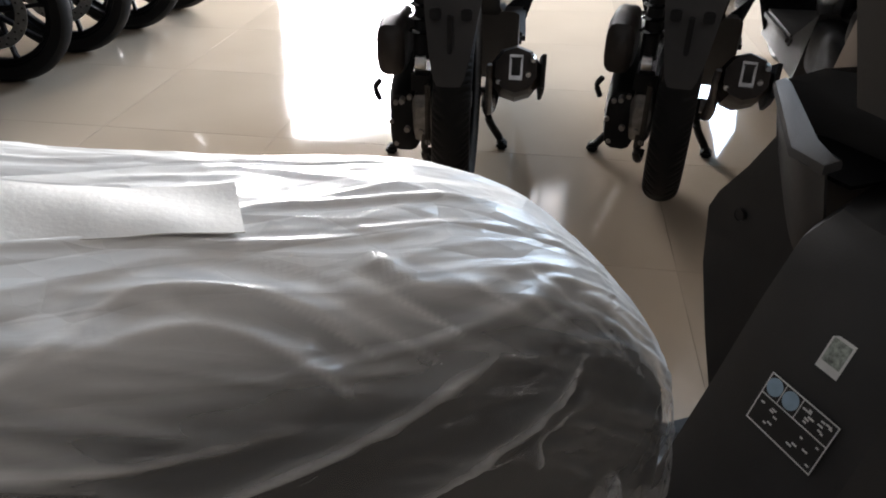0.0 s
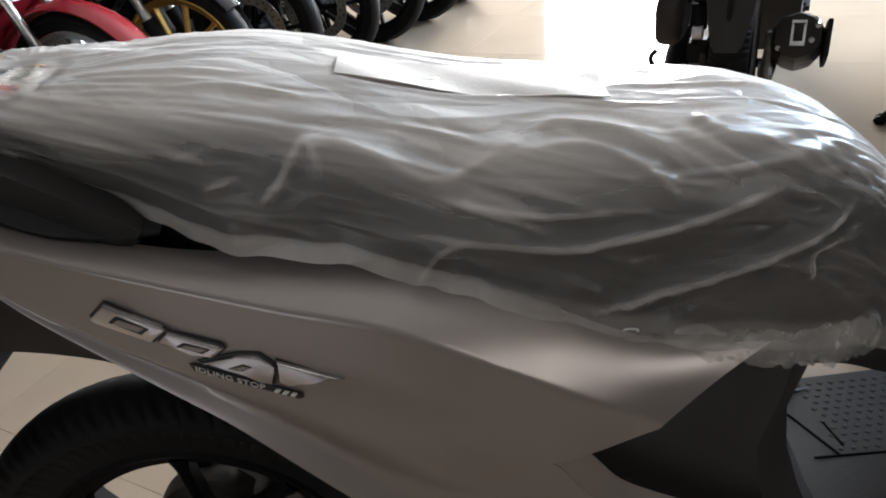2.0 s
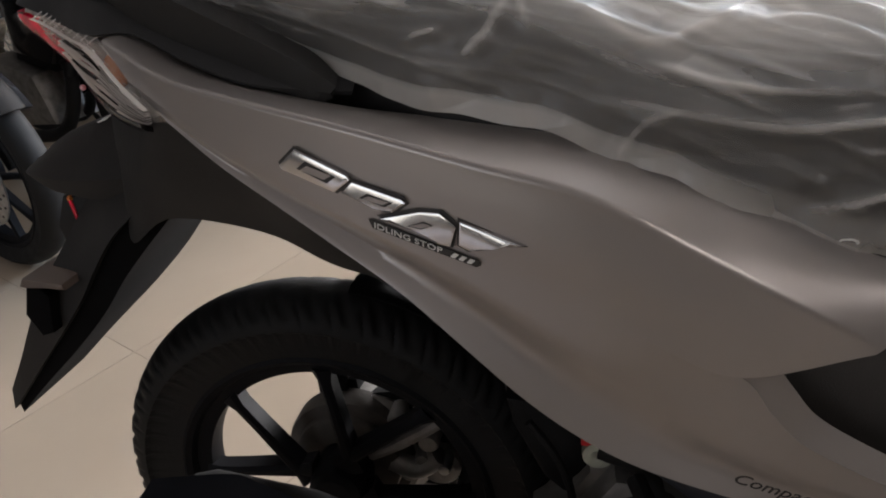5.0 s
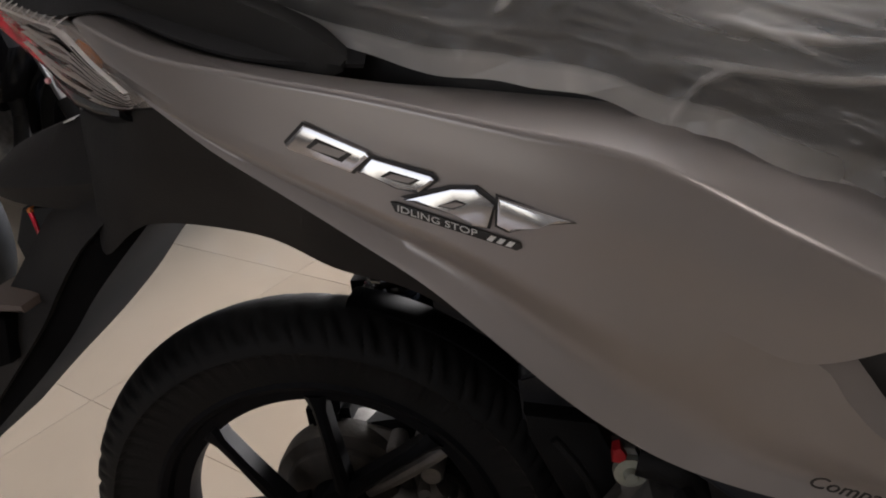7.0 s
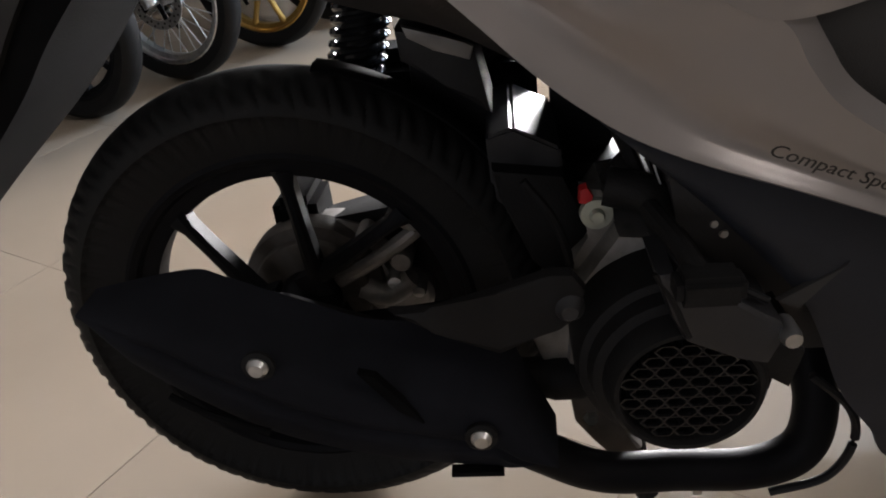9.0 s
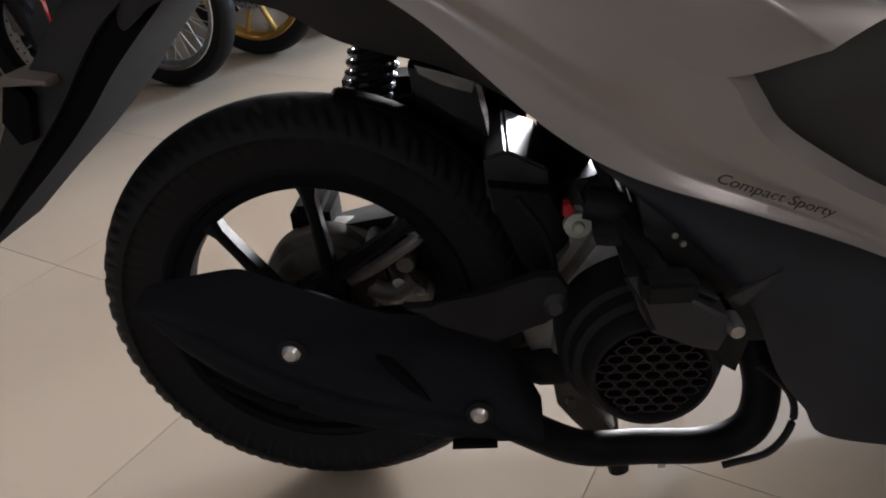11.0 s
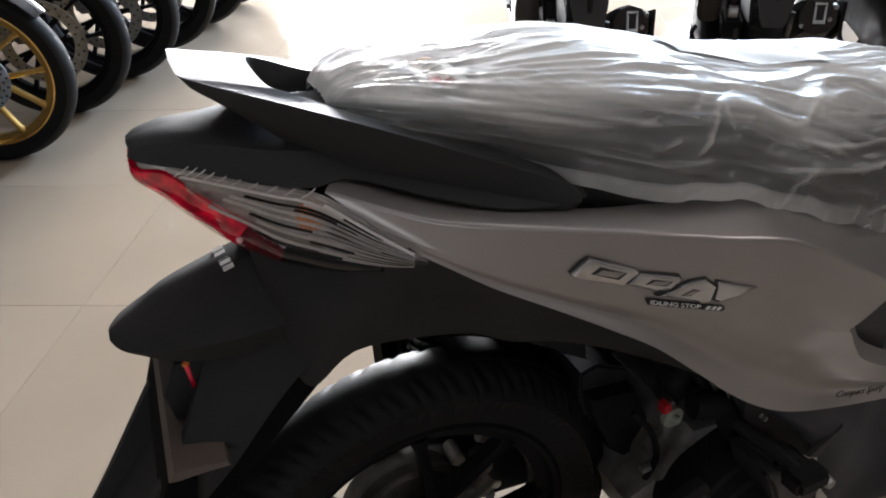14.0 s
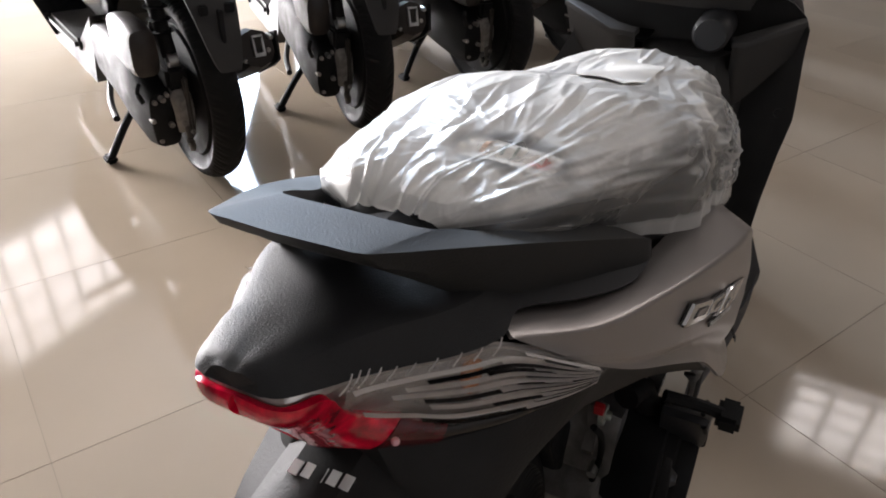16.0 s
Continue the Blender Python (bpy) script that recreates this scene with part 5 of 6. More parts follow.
    for s in (1, -1):
        part("handlebar", tube([(1.0, 0.13 * s, 0.95), (0.97, 0.24 * s, 0.965), (0.95, 0.32 * s, 0.955)], 0.015, 12, 8), RUBBER, root)
        part("mirror_stem", tube([(1.0, 0.17 * s, 0.97), (1.0, 0.20 * s, 1.08), (0.98, 0.24 * s, 1.14)], 0.006, 8, 8), PLASTIC, root)
        bm = bmesh.new()
        bmesh.ops.create_uvsphere(bm, u_segments=20, v_segments=12, radius=0.055, matrix=Matrix.Translation((0.98, 0.27 * s, 1.16)) @ Matrix.Diagonal((0.25, 1.15, 0.8, 1)))
        part("mirror", bm, PLASTIC, root)
    # front end
    part("front_cover", loft([[Vector((x + dx, y * w, z)) for dx, y in ((0, -0.76), (0.05, -0.6), (0.09, 0), (0.05, 0.7), (0, 1))] for z, x, w in ((0.42, 1.10, 0.12), (0.55, 1.12, 0.25), (0.70, 1.11, 0.24), (0.85, 1.07, 0.17), (0.96, 1.03, 0.15))]), SILVER, root, "matt silver front cover")
    part("front_fender", turned([(0.285, -0.055), (0.292, 0.0), (0.285, 0.055), (0.281, 0.055), (0.288, 0), (0.281, -0.055), (0.285, -0.055)], 24, Matrix.Translation((1.256, 0, 0.258)), radians(10), radians(165)), SILVER, root)
    for s in (1, -1):
        part("fork_leg", tube([(1.256, 0.06 * s, 0.258), (1.16, 0.06 * s, 0.55)], 0.016, 12), ENGINE_BLACK, root)
    wheel(root, (1.256, 0, 0.258), 0.250, 0.080, 0.186, 9, RIM_BLACK, False, "front_wheel")
    # side stand and rider's peg
    part("side_stand", tube([(0.50, 0.15, 0.20), (0.47, 0.20, 0.11), (0.45, 0.245, 0.030)], 0.011, 10, 12), ENGINE_BLACK, root)
    part("stand_leg", tube([(0.322, -0.03, 0.20), (0.332, -0.03, 0.085), (0.346, -0.045, 0.022)], 0.013, 10, 12), ENGINE_BLACK, root)
    peg = part("passenger_peg", tube([(0.315, -0.15, 0.428), (0.330, -0.19, 0.416), (0.336, -0.218, 0.408)], 0.008, 10, 8), ENGINE_BLACK, root, "black folded passenger peg")
    part("peg_rubber", box(0.318, 0.362, -0.238, -0.210, 0.394, 0.416, 0.005), RUBBER, peg)


PRINT_GREY = material("grey_print", (0.33, 0.36, 0.32), 0.6, 0, 0.3, 0, 1, 0.6, 220)

# seat outline: x, half width, top, lower edge
SEAT = [(-0.050, 0.028, 0.825, 0.820), (-0.037, 0.056, 0.835, 0.813), (-0.018, 0.076, 0.840, 0.805), (0.015, 0.094, 0.840, 0.794), (0.065, 0.112, 0.838, 0.772), (0.120, 0.127, 0.837, 0.748),
        (0.180, 0.136, 0.832, 0.731), (0.240, 0.138, 0.818, 0.720), (0.300, 0.138, 0.801, 0.697), (0.355, 0.140, 0.787, 0.674), (0.420, 0.142, 0.777, 0.643), (0.480, 0.136, 0.769, 0.618),
        (0.541, 0.125, 0.761, 0.600), (0.592, 0.114, 0.744, 0.592), (0.629, 0.101, 0.722, 0.578), (0.665, 0.085, 0.684, 0.555), (0.698, 0.063, 0.639, 0.532), (0.721, 0.034, 0.591, 0.515)]


def tuck(x):
    """How far the hem is drawn in between the arms of the grab rail."""
    f = max(0, min(1, (0.195 - x) / 0.09))
    return (0.12 + 0.12 * max(0, min(1, (x + 0.03) / 0.09))) * f * f * (3 - 2 * f)


def seat_rows(nu, nv, move=None, grow=0.0, drop=0.0, span=None):
    a = spline([s[:3] for s in SEAT], nu)
    b = spline([(s[3], 0, 0) for s in SEAT], nu)
    rows = []
    for i in range(nu + 1):
        x, w, zt, zb = a[i].x, a[i].y + grow, a[i].z + grow, b[i].x - drop
        row = []
        for j in range(nv + 1):
            t = 2 * j / nv - 1
            if span:
                t = span(x, t)
            q = abs(t)
            # flat crown, round shoulder, steep flank
            ang = q ** 1.05 * math.pi / 2
            y = w * math.sin(ang) ** 0.82 * (1 - 0.02 * q)
            z = zb + (zt - zb) * math.cos(ang) ** 0.62 if q < 1 else zb
            y *= 1 - tuck(x) * q ** 3
            p = Vector((x, YC + (math.copysign(y, t) if q > 1e-9 else 0.0), z))
            row.append(move(i / nu, t, p) if move else p)
        rows.append(row)
    return rows


def seat(root):
    bm = bmesh.new()
    rows = seat_rows(72, 40, None, -0.005, 0.004)
    # the pan below closes the seat
    steps = ((0.985, 0.008), (0.955, 0.022), (0.88, 0.034))
    rows = [[Vector((r[0].x, YC + (r[0].y - YC) * k, r[0].z - d)) for k, d in reversed(steps)] + r + [Vector((r[-1].x, YC + (r[-1].y - YC) * k, r[-1].z - d)) for k, d in steps] for r in rows]
    grid(bm, rows, True)
    bmesh.ops.remove_doubles(bm, verts=bm.verts, dist=1e-5)
    part("seat", bm, SEAT_VINYL, root, "black vinyl seat")


def build_scooter():
    root = thing("scooter", "matt silver step-through scooter leaning on its side stand", "scooter", m=pose(0, 0, 0, -LEAN, 0, 0))
    side_panels(root)
    rear_body(root)
    rear_fender(root)
    tail_lamp(root)
    tail_cowl(root)
    grab_rail(root)
    scooter_wheel(root)
    final_drive(root)
    springs(root)
    engine(root)
    exhaust(root)
    front_body(root)
    seat(root)
    return root


scooter = build_scooter()


def ridge(v):
    """Sharp-crested folds from smooth noise."""
    return 1 - abs(noise.noise(v)) * 2


# long creases pulled in the film: points on the right flank, height, width
FOLDS = [([(0.035, -0.119, 0.796), (0.092, -0.131, 0.800), (0.134, -0.138, 0.795), (0.186, -0.138, 0.796)], 0.005, 0.005),
         ([(0.238, -0.130, 0.794), (0.271, -0.130, 0.784), (0.319, -0.139, 0.760), (0.352, -0.126, 0.763), (0.404, -0.098, 0.768), (0.459, -0.105, 0.755), (0.485, -0.120, 0.739)], 0.007, 0.006),
         ([(0.360, -0.125, 0.762), (0.417, -0.112, 0.759), (0.459, -0.125, 0.740), (0.479, -0.136, 0.720)], 0.005, 0.005),
         ([(0.318, -0.146, 0.751), (0.380, -0.148, 0.731), (0.453, -0.141, 0.722)], 0.006, 0.005),
         ([(0.291, -0.154, 0.734), (0.383, -0.155, 0.712), (0.438, -0.150, 0.709), (0.494, -0.138, 0.711), (0.548, -0.121, 0.716)], 0.010, 0.006)]
MORE_FOLDS = [([(0.413, -0.160, 0.660), (0.466, -0.154, 0.669), (0.518, -0.143, 0.674), (0.558, -0.133, 0.680), (0.584, -0.123, 0.688), (0.627, -0.081, 0.707)], 0.010, 0.006),
              ([(0.296, -0.156, 0.696), (0.317, -0.155, 0.718), (0.336, -0.155, 0.723)], 0.005, 0.005),
              ([(0.498, -0.080, 0.758), (0.516, -0.098, 0.747), (0.562, -0.096, 0.734)], 0.005, 0.005),
              ([(0.161, -0.148, 0.773), (0.197, -0.147, 0.780)], 0.004, 0.004),
              ([(0.207, -0.152, 0.762), (0.223, -0.147, 0.775), (0.240, -0.132, 0.792), (0.249, -0.146, 0.772)], 0.006, 0.006),
              ([(0.511, -0.119, 0.731), (0.568, -0.101, 0.727), (0.617, -0.075, 0.718)], 0.006, 0.005),
              ([(0.567, -0.135, 0.649), (0.571, -0.131, 0.672), (0.608, -0.117, 0.676)], 0.005, 0.004)]


def fold_points():
    """Sampled crest points of the named creases and of many lesser ones that run with the pull of the film."""
    rnd = random.Random(17)
    runs = [(spline(pts, 260), h, w) for pts, h, w in FOLDS + MORE_FOLDS]
    base = seat_rows(200, 120)
    for k in range(150):
        i, j = rnd.uniform(8, 185), rnd.choice((rnd.uniform(4, 40), rnd.uniform(4, 40), rnd.uniform(4, 40), rnd.uniform(80, 116), rnd.uniform(40, 80)))
        crown = 36 < j < 84
        di, dj = 1.0, rnd.uniform(-0.05, 0.07) if crown else rnd.uniform(-0.26, 0.10) * (1 if j < 60 else -1)
        steps, bend = int(rnd.uniform(14, 44)), rnd.uniform(-0.010, 0.010)
        pts = []
        for n in range(steps):
            if 0 <= i < 199 and 1 < j < 119:
                a, b, f, g = base[int(i)], base[int(i) + 1], i - int(i), j - int(j)
                pts.append(a[int(j)].lerp(a[int(j) + 1], g).lerp(b[int(j)].lerp(b[int(j) + 1], g), f))
            i, j, dj = i + di, j + dj, dj + bend
        if len(pts) > 5:
            runs.append((spline(pts, len(pts) * 5), rnd.uniform(0.0012, 0.0034), rnd.uniform(0.0016, 0.0030)))
    return runs


FOLD_RUNS = fold_points()
FOLD_TREE = kdtree.KDTree(sum(len(r[0]) for r in FOLD_RUNS))
FOLD_OF = []
for n_, (pts_, h_, w_) in enumerate(FOLD_RUNS):
    for k_, p_ in enumerate(pts_):
        FOLD_TREE.insert(p_, len(FOLD_OF))
        FOLD_OF.append((n_, h_ * min(1, 0.12 + 6 * k_ / len(pts_), 0.12 + 4 * (1 - k_ / len(pts_))), w_))
FOLD_TREE.balance()


def folded(p):
    """Height of the creases at a place, and paleness of their doubled, lit crests."""
    best = {}
    for _, i, e in FOLD_TREE.find_range(p, 0.017):
        n, h, w = FOLD_OF[i]
        v = h * (math.exp(-e / w) - 0.22 * math.exp(-((e - 2 * w) / w) ** 2))
        c = min(1, h / 0.006) * math.exp(-(e / (0.42 * w)) ** 2)
        if n not in best or c > best[n][1] or (c == best[n][1] and v > best[n][0]):
            best[n] = (v, c)
    return sum(b[0] for b in best.values()), min(1, sum(b[1] for b in best.values()))


def drape(u, t, p):
    """Loose film over the seat: folds along the crown, slanting folds on the flanks, crumpled hem."""
    q = abs(t)
    s = 1 if t < 0 else -1
    out = Vector((0, -s * min(1, q * 1.3), max(0.15, 1 - q)))
    out.normalize()
    side = min(1, max(0, (q - 0.30) / 0.3))
    # long shallow folds along the crown, and thin creases that run out from the tag on it
    far = math.hypot(p.x - 0.035, p.y + 0.050)
    turn = math.atan2(p.y + 0.050, p.x - 0.035)
    rays = max(0, ridge(Vector((math.cos(turn) * 5.5, math.sin(turn) * 5.5, far * 3)))) ** 3 * min(1, max(0, far - 0.02) / 0.04) * max(0, 1 - far / 0.30)
    along = max(0, ridge(Vector((p.x * 2.2, p.y * 13 + p.x * 4, 2.2)))) ** 2 * 0.60 + max(0, ridge(Vector((p.x * 4, p.y * 34 - p.x * 8, 9.1)))) ** 4 * 0.28 + 0.42 * rays
    slant = max(0, ridge(Vector((p.x * 5, p.z * 24 - p.x * 8, 5.5 + s)))) ** 4
    slant2 = max(0, ridge(Vector((p.x * 9, p.z * 40 - p.x * 20, 1.5 + s)))) ** 4
    slant3 = max(0, ridge(Vector((p.x * 14, p.z * 58 - p.x * 9, 4.5 + s)))) ** 4
    fine = max(0, ridge(Vector((p.x * 34, p.z * 60 + p.x * 20, p.y * 50)))) ** 4
    big = noise.noise(Vector((p.x * 7, p.y * 11, p.z * 11)))
    tail = max(0, 1 - (p.x + 0.05) / 0.16)
    fan = max(0, ridge(Vector((math.atan2(p.y - YC, p.x + 0.10) * 9, p.z * 8, 3.3)))) ** 3 * tail
    # flat facets meeting in sharp creases
    facet = noise.voronoi(Vector((p.x * 9, p.z * 26 - p.x * 9, 2.0 * s)))[0][0]
    d = 0.003 + 0.0042 * along * (1 - side) + side * (0.0022 * slant + 0.0010 * slant2 + 0.0004 * slant3 + 0.0040 * facet) + 0.0010 * big + 0.0004 * fine + 0.0035 * fan + folded(p)[0]
    hem = max(0, q - 0.88) / 0.12
    d += hem * (0.006 * noise.noise(Vector((p.x * 45, 3.0, t))) + 0.003)
    nose = max(0, (u - 0.70) / 0.30)
    d += nose * (0.0042 * ridge(Vector((p.x * 6, p.y * 9, p.z * 5))) + 0.0012 * ridge(Vector((p.x * 16, p.y * 34, p.z * 12))))
    p = p + out * max(d, 0.0)
    p.z += hem * 0.010 * noise.noise(Vector((p.x * 18, 8.0, t)))
    return p


def seat_film():
    """Polythene sheet pulled over the seat, bunched and taped below its nose."""
    root = thing("seat_cover", "milky crinkled polythene cover wrapped over the black scooter seat", "plastic cover", m=pose(0, 0, 0, -LEAN, 0, 0))
    bm = bmesh.new()
    lay = bm.verts.layers.float.new("layers")
    rows = seat_rows(400, 240, drape, 0.001, 0.001)
    # the lit crown is drawn as doubled, milkier film, with an uneven, frayed edge
    base = seat_rows(400, 240, None, 0.001, 0.001)
    for n, (row, pts) in enumerate(zip(grid(bm, rows), rows)):
        for j, v in enumerate(row):
            t = 2 * j / 240 - 1
            x = pts[120].x
            edge = 0.60 + 0.12 * noise.noise(Vector((x * 9, 2.0, t))) + 0.16 * max(0, ridge(Vector((x * 22 + t * 5, 5.0, 0)))) ** 2
            single = max(0, 1 - math.hypot((v.co.x - 0.032) / 0.035, (v.co.y + 0.060) / 0.045) ** 4)
            # upper flanks milkier for the light on them; hem and crease crests lie double
            back = 1 - min(1, max(0, (x - 0.24) / 0.22))
            lit_flank = (0.70 + 0.16 * back) * max(0, min(1, (0.64 + 0.10 * back + 0.14 * noise.noise(Vector((x * 7, 4.0, t))) + 0.08 * max(0, ridge(Vector((x * 15 + t * 9, 8.0, 0)))) - abs(t)) / 0.30))
            hem = 0.46 * max(0, min(1, (abs(t) - 0.968) / 0.010)) * min(1, max(0.35, 1 - (x - 0.30) / 0.15))
            crest = 0.44 * folded(base[n][j])[1]
            v[lay] = min(1, max(lit_flank, hem, min(1, (edge - abs(t - 0.12)) / 0.22)) * (1 - 0.92 * single) + crest * (1 - single))
    part("film_sheet", bm, FILM, root, angle=180)
    # gathered, crumpled hem
    for sgn in (1, -1):
        run = [(0.455, -0.140, 0.626), (0.520, -0.146, 0.606), (0.575, -0.140, 0.596), (0.615, -0.125, 0.590), (0.640, -0.105, 0.586)]
        rows = []
        for i, c in enumerate(spline(run, 80)):
            u = i / 80
            row = []
            for k in range(16):
                a = 2 * math.pi * k / 16
                r = 0.007 + 0.007 * u + 0.008 * noise.noise(Vector((c.x * 60, a, 2.0))) + 0.006 * ridge(Vector((c.x * 120, math.cos(a) * 2, math.sin(a) * 2)))
                r *= min(1, u * 6 + 0.2, (1 - u) * 9 + 0.35)
                p = c + Vector((0, -0.6 * r * math.cos(a) - 0.004, r * math.sin(a)))
                row.append(p if sgn == 1 else mir(p))
            rows.append(row)
        part("gathered_hem", loft(rows), FILM_WHITE, root, "bunched whitish hem of the film")
    part("tie_ring", turned([(0.0062, -0.001), (0.0078, 0.0), (0.0062, 0.001), (0.0054, 0), (0.0062, -0.001)], 20, pose(0.440, -0.150, 0.631, 20, 0, 0) @ Matrix.Diagonal((1.0, 0.8, 0.6, 1))), WHITE_PRINT, root, "small white elastic loop")
    return root


film = seat_film()


def seat_top(x, y):
    """Height of the crown of the seat."""
    pts = spline([s[:3] for s in SEAT], 200)
    b = min(pts, key=lambda p: abs(p.x - x))
    q = min(0.999, abs(y - YC) / b.y)
    lowz = spline([(s[0], s[3], 0) for s in SEAT], 200)
    zb = min(lowz, key=lambda p: abs(p.x - x)).y
    ang = math.asin(min(1, q ** (1 / 0.82)))
    return zb + (b.z - zb) * math.cos(ang) ** 0.62


def paper_tag(name, x0, x1, y0, y1, skew, lie, label, bars):
    root = thing(name, label, "paper tag", m=pose(0, 0, 0, -LEAN, 0, 0))
    def at(a, b, lift):
        x = x0 + (x1 - x0) * a
        y = y0 + (y1 - y0) * b + skew * a
        return Vector((x, y, seat_top(x, y) + lie + lift + 0.0015 * math.sin(a * 9 + b * 4)))
    rows = [[at(i / 20, j / 8, 0) for j in range(9)] for i in range(21)]
    part("sheet", shell(bmesh.new(), rows, 0.0006), PAPER, root)
    for a0, a1, b0, b1, mat in bars:
        rows = [[at(a0 + (a1 - a0) * i / 6, b0 + (b1 - b0) * j / 3, 0.0012) for j in range(4)] for i in range(7)]
        part("ink_bar", shell(bmesh.new(), rows, 0.0003), mat, root)


paper_tag("paper_tag", 0.255, 0.445, -0.072, -0.022, 0.0, 0.0084, "blank cream paper strip lying on the wrapped seat", [])
paper_tag("price_tag", 0.014, 0.050, -0.088, -0.022, 0.0, 0.0030, "small paper tag with orange and red ink on the wrapped seat",
          [(0.25, 0.5, 0.10, 0.24, RED_INK), (0.45, 0.7, 0.06, 0.14, RED_INK), (0.25, 0.7, 0.40, 0.43, PRINT_GREY), (0.35, 0.7, 0.52, 0.55, PRINT_GREY), (0.2, 0.8, 0.70, 0.75, ORANGE_INK)])

# ================= scooters in the row behind =================


def round_ring(x, y, z, w, h, n=16):
    """A rounded rectangle across x."""
    out = []
    for k in range(n):
        a = 2 * math.pi * (k + 0.5) / n
        c, s = math.cos(a), math.sin(a)
        out.append(Vector((x, y + w * math.copysign(abs(c) ** 0.55, c), z + h * math.copysign(abs(s) ** 0.55, s))))
    return out


def parked_scooter(label):
    """Black scooter on its centre stand, seen from behind."""
    root = thing("parked_scooter", label, "scooter", "scooters parked in a row")
    wheel(root, (0, 0, 0.275), 0.262, 0.094, 0.187, 9, RIM_BLACK, True, "rear_wheel")
    # body hull
    secs = []
    for x, w, zt, zb in ((-0.20, 0.03, 0.80, 0.74), (-0.10, 0.12, 0.80, 0.66), (0.05, 0.16, 0.76, 0.60), (0.20, 0.18, 0.72, 0.52), (0.40, 0.17, 0.62, 0.40), (0.60, 0.13, 0.60, 0.30), (0.68, 0.10, 0.55, 0.28)):
        ring = [Vector((x, -w * 0.5, zb)), Vector((x, -w, zb + (zt - zb) * 0.4)), Vector((x, -w * 0.95, zt - 0.03)), Vector((x, -w * 0.6, zt))]
        secs.append(ring + [Vector((p.x, -p.y, p.z)) for p in ring[::-1]])
    part("body", loft(secs), GLOSS_BLACK, root)
    secs = []
    for x, w, zt, zb in ((-0.08, 0.06, 0.85, 0.80), (0.05, 0.13, 0.86, 0.77), (0.20, 0.15, 0.84, 0.72), (0.40, 0.145, 0.79, 0.63), (0.60, 0.11, 0.74, 0.60), (0.68, 0.06, 0.66, 0.58)):
        ring = [Vector((x, -w, zb)), Vector((x, -w, zt - 0.03)), Vector((x, -w * 0.6, zt))]
        secs.append(ring + [Vector((p.x, -p.y, p.z)) for p in ring[::-1]])
    part("seat", loft(secs), SEAT_VINYL, root)
    part("tail_lamp", box(-0.22, -0.16, -0.09, 0.09, 0.74, 0.79, 0.012), RED_LENS, root)
    # long mud flap hanging behind the tyre
    rings = []
    for x, z, w in ((-0.10, 0.68, 0.075), (-0.19, 0.62, 0.070), (-0.24, 0.55, 0.058), (-0.275, 0.48, 0.046), (-0.295, 0.43, 0.034), (-0.300, 0.415, 0.026)):
        rings.append([Vector((x - 0.004, -w * 0.5, z)), Vector((x, -w, z)), Vector((x + 0.012, -w, z)), Vector((x + 0.012, w, z)), Vector((x, w, z)), Vector((x - 0.004, w * 0.5, z))])
    fl_ = part("mud_flap", loft(rings), PLASTIC, root, "dark grey mud flap")
    part("flap_rib", box(-0.279, -0.262, -0.006, 0.006, 0.47, 0.56, 0.002), PLASTIC_DARK, fl_)
    for y in (-0.034, 0.034):
        part("flap_screw", box(-0.258, -0.246, y - 0.012, y + 0.012, 0.545, 0.57, 0.003), PLASTIC_DARK, fl_)
    # engine with belt case on the left, muffler on the right
    secs = []
    for x, z, h, y0, y1 in ((-0.118, 0.24, 0.045, 0.105, 0.150), (-0.105, 0.245, 0.076, 0.090, 0.166), (-0.05, 0.255, 0.095, 0.085, 0.176), (0.08, 0.285, 0.105, 0.085, 0.178), (0.22, 0.30, 0.10, 0.07, 0.17), (0.42, 0.30, 0.085, 0.05, 0.16)):
        secs.append(round_ring(x, (y0 + y1) / 2, z, (y1 - y0) / 2, h))
    part("belt_case", loft(secs), ENGINE_BLACK, root, "black belt case", angle=40)
    for y, z in ((0.150, 0.19), (0.162, 0.25), (0.150, 0.30), (0.115, 0.315)):
        part("cover_bolt", turned([(0, -0.012), (0.006, -0.012), (0.007, -0.007), (0.007, 0.012)], 8, pose(-0.104, y, z, 0, 0, -90)), CASE_METAL, root)
    secs = []
    for x, z, h, y0, y1 in ((-0.128, 0.270, 0.028, 0.054, 0.098), (-0.112, 0.262, 0.062, 0.048, 0.110), (0.0, 0.265, 0.085, 0.050, 0.12), (0.12, 0.28, 0.09, 0.054, 0.13), (0.30, 0.29, 0.08, 0.05, 0.13)):
        secs.append(round_ring(x, (y0 + y1) / 2, z, (y1 - y0) / 2, h))
    part("gear_case", loft(secs), CASE_METAL, root, "cast alloy gear case", angle=25)
    # black disc added to hide glare and bright floor between the spokes
    part("dark_spoke_disc", turned([(0.0, 0.050), (0.182, 0.040), (0.186, 0.034), (0.186, 0.030), (0.0, 0.028)], 32, Matrix.Translation((0, 0, 0.275))), ENGINE_BLACK, root)
    part("case_hook", tube([(-0.115, 0.075, 0.22), (-0.125, 0.075, 0.17), (-0.10, 0.068, 0.145), (-0.08, 0.066, 0.165)], 0.010, 8, 10), CASE_DULL, root)
    part("case_rib", box(-0.135, -0.10, 0.060, 0.074, 0.190, 0.36, 0.006), CASE_DULL, root)
    for y, z in ((0.085, 0.232), (0.120, 0.236), (0.132, 0.31), (0.068, 0.205)):
        part("case_bolt", turned([(0, -0.014), (0.007, -0.014), (0.008, -0.008), (0.008, 0.01)], 8, pose(-0.118, y, z, 0, 0, -90)), CASE_METAL, root)
    part("air_box", box(-0.118, 0.16, 0.052, 0.110, 0.322, 0.385, 0.010), ENGINE_BLACK, root)
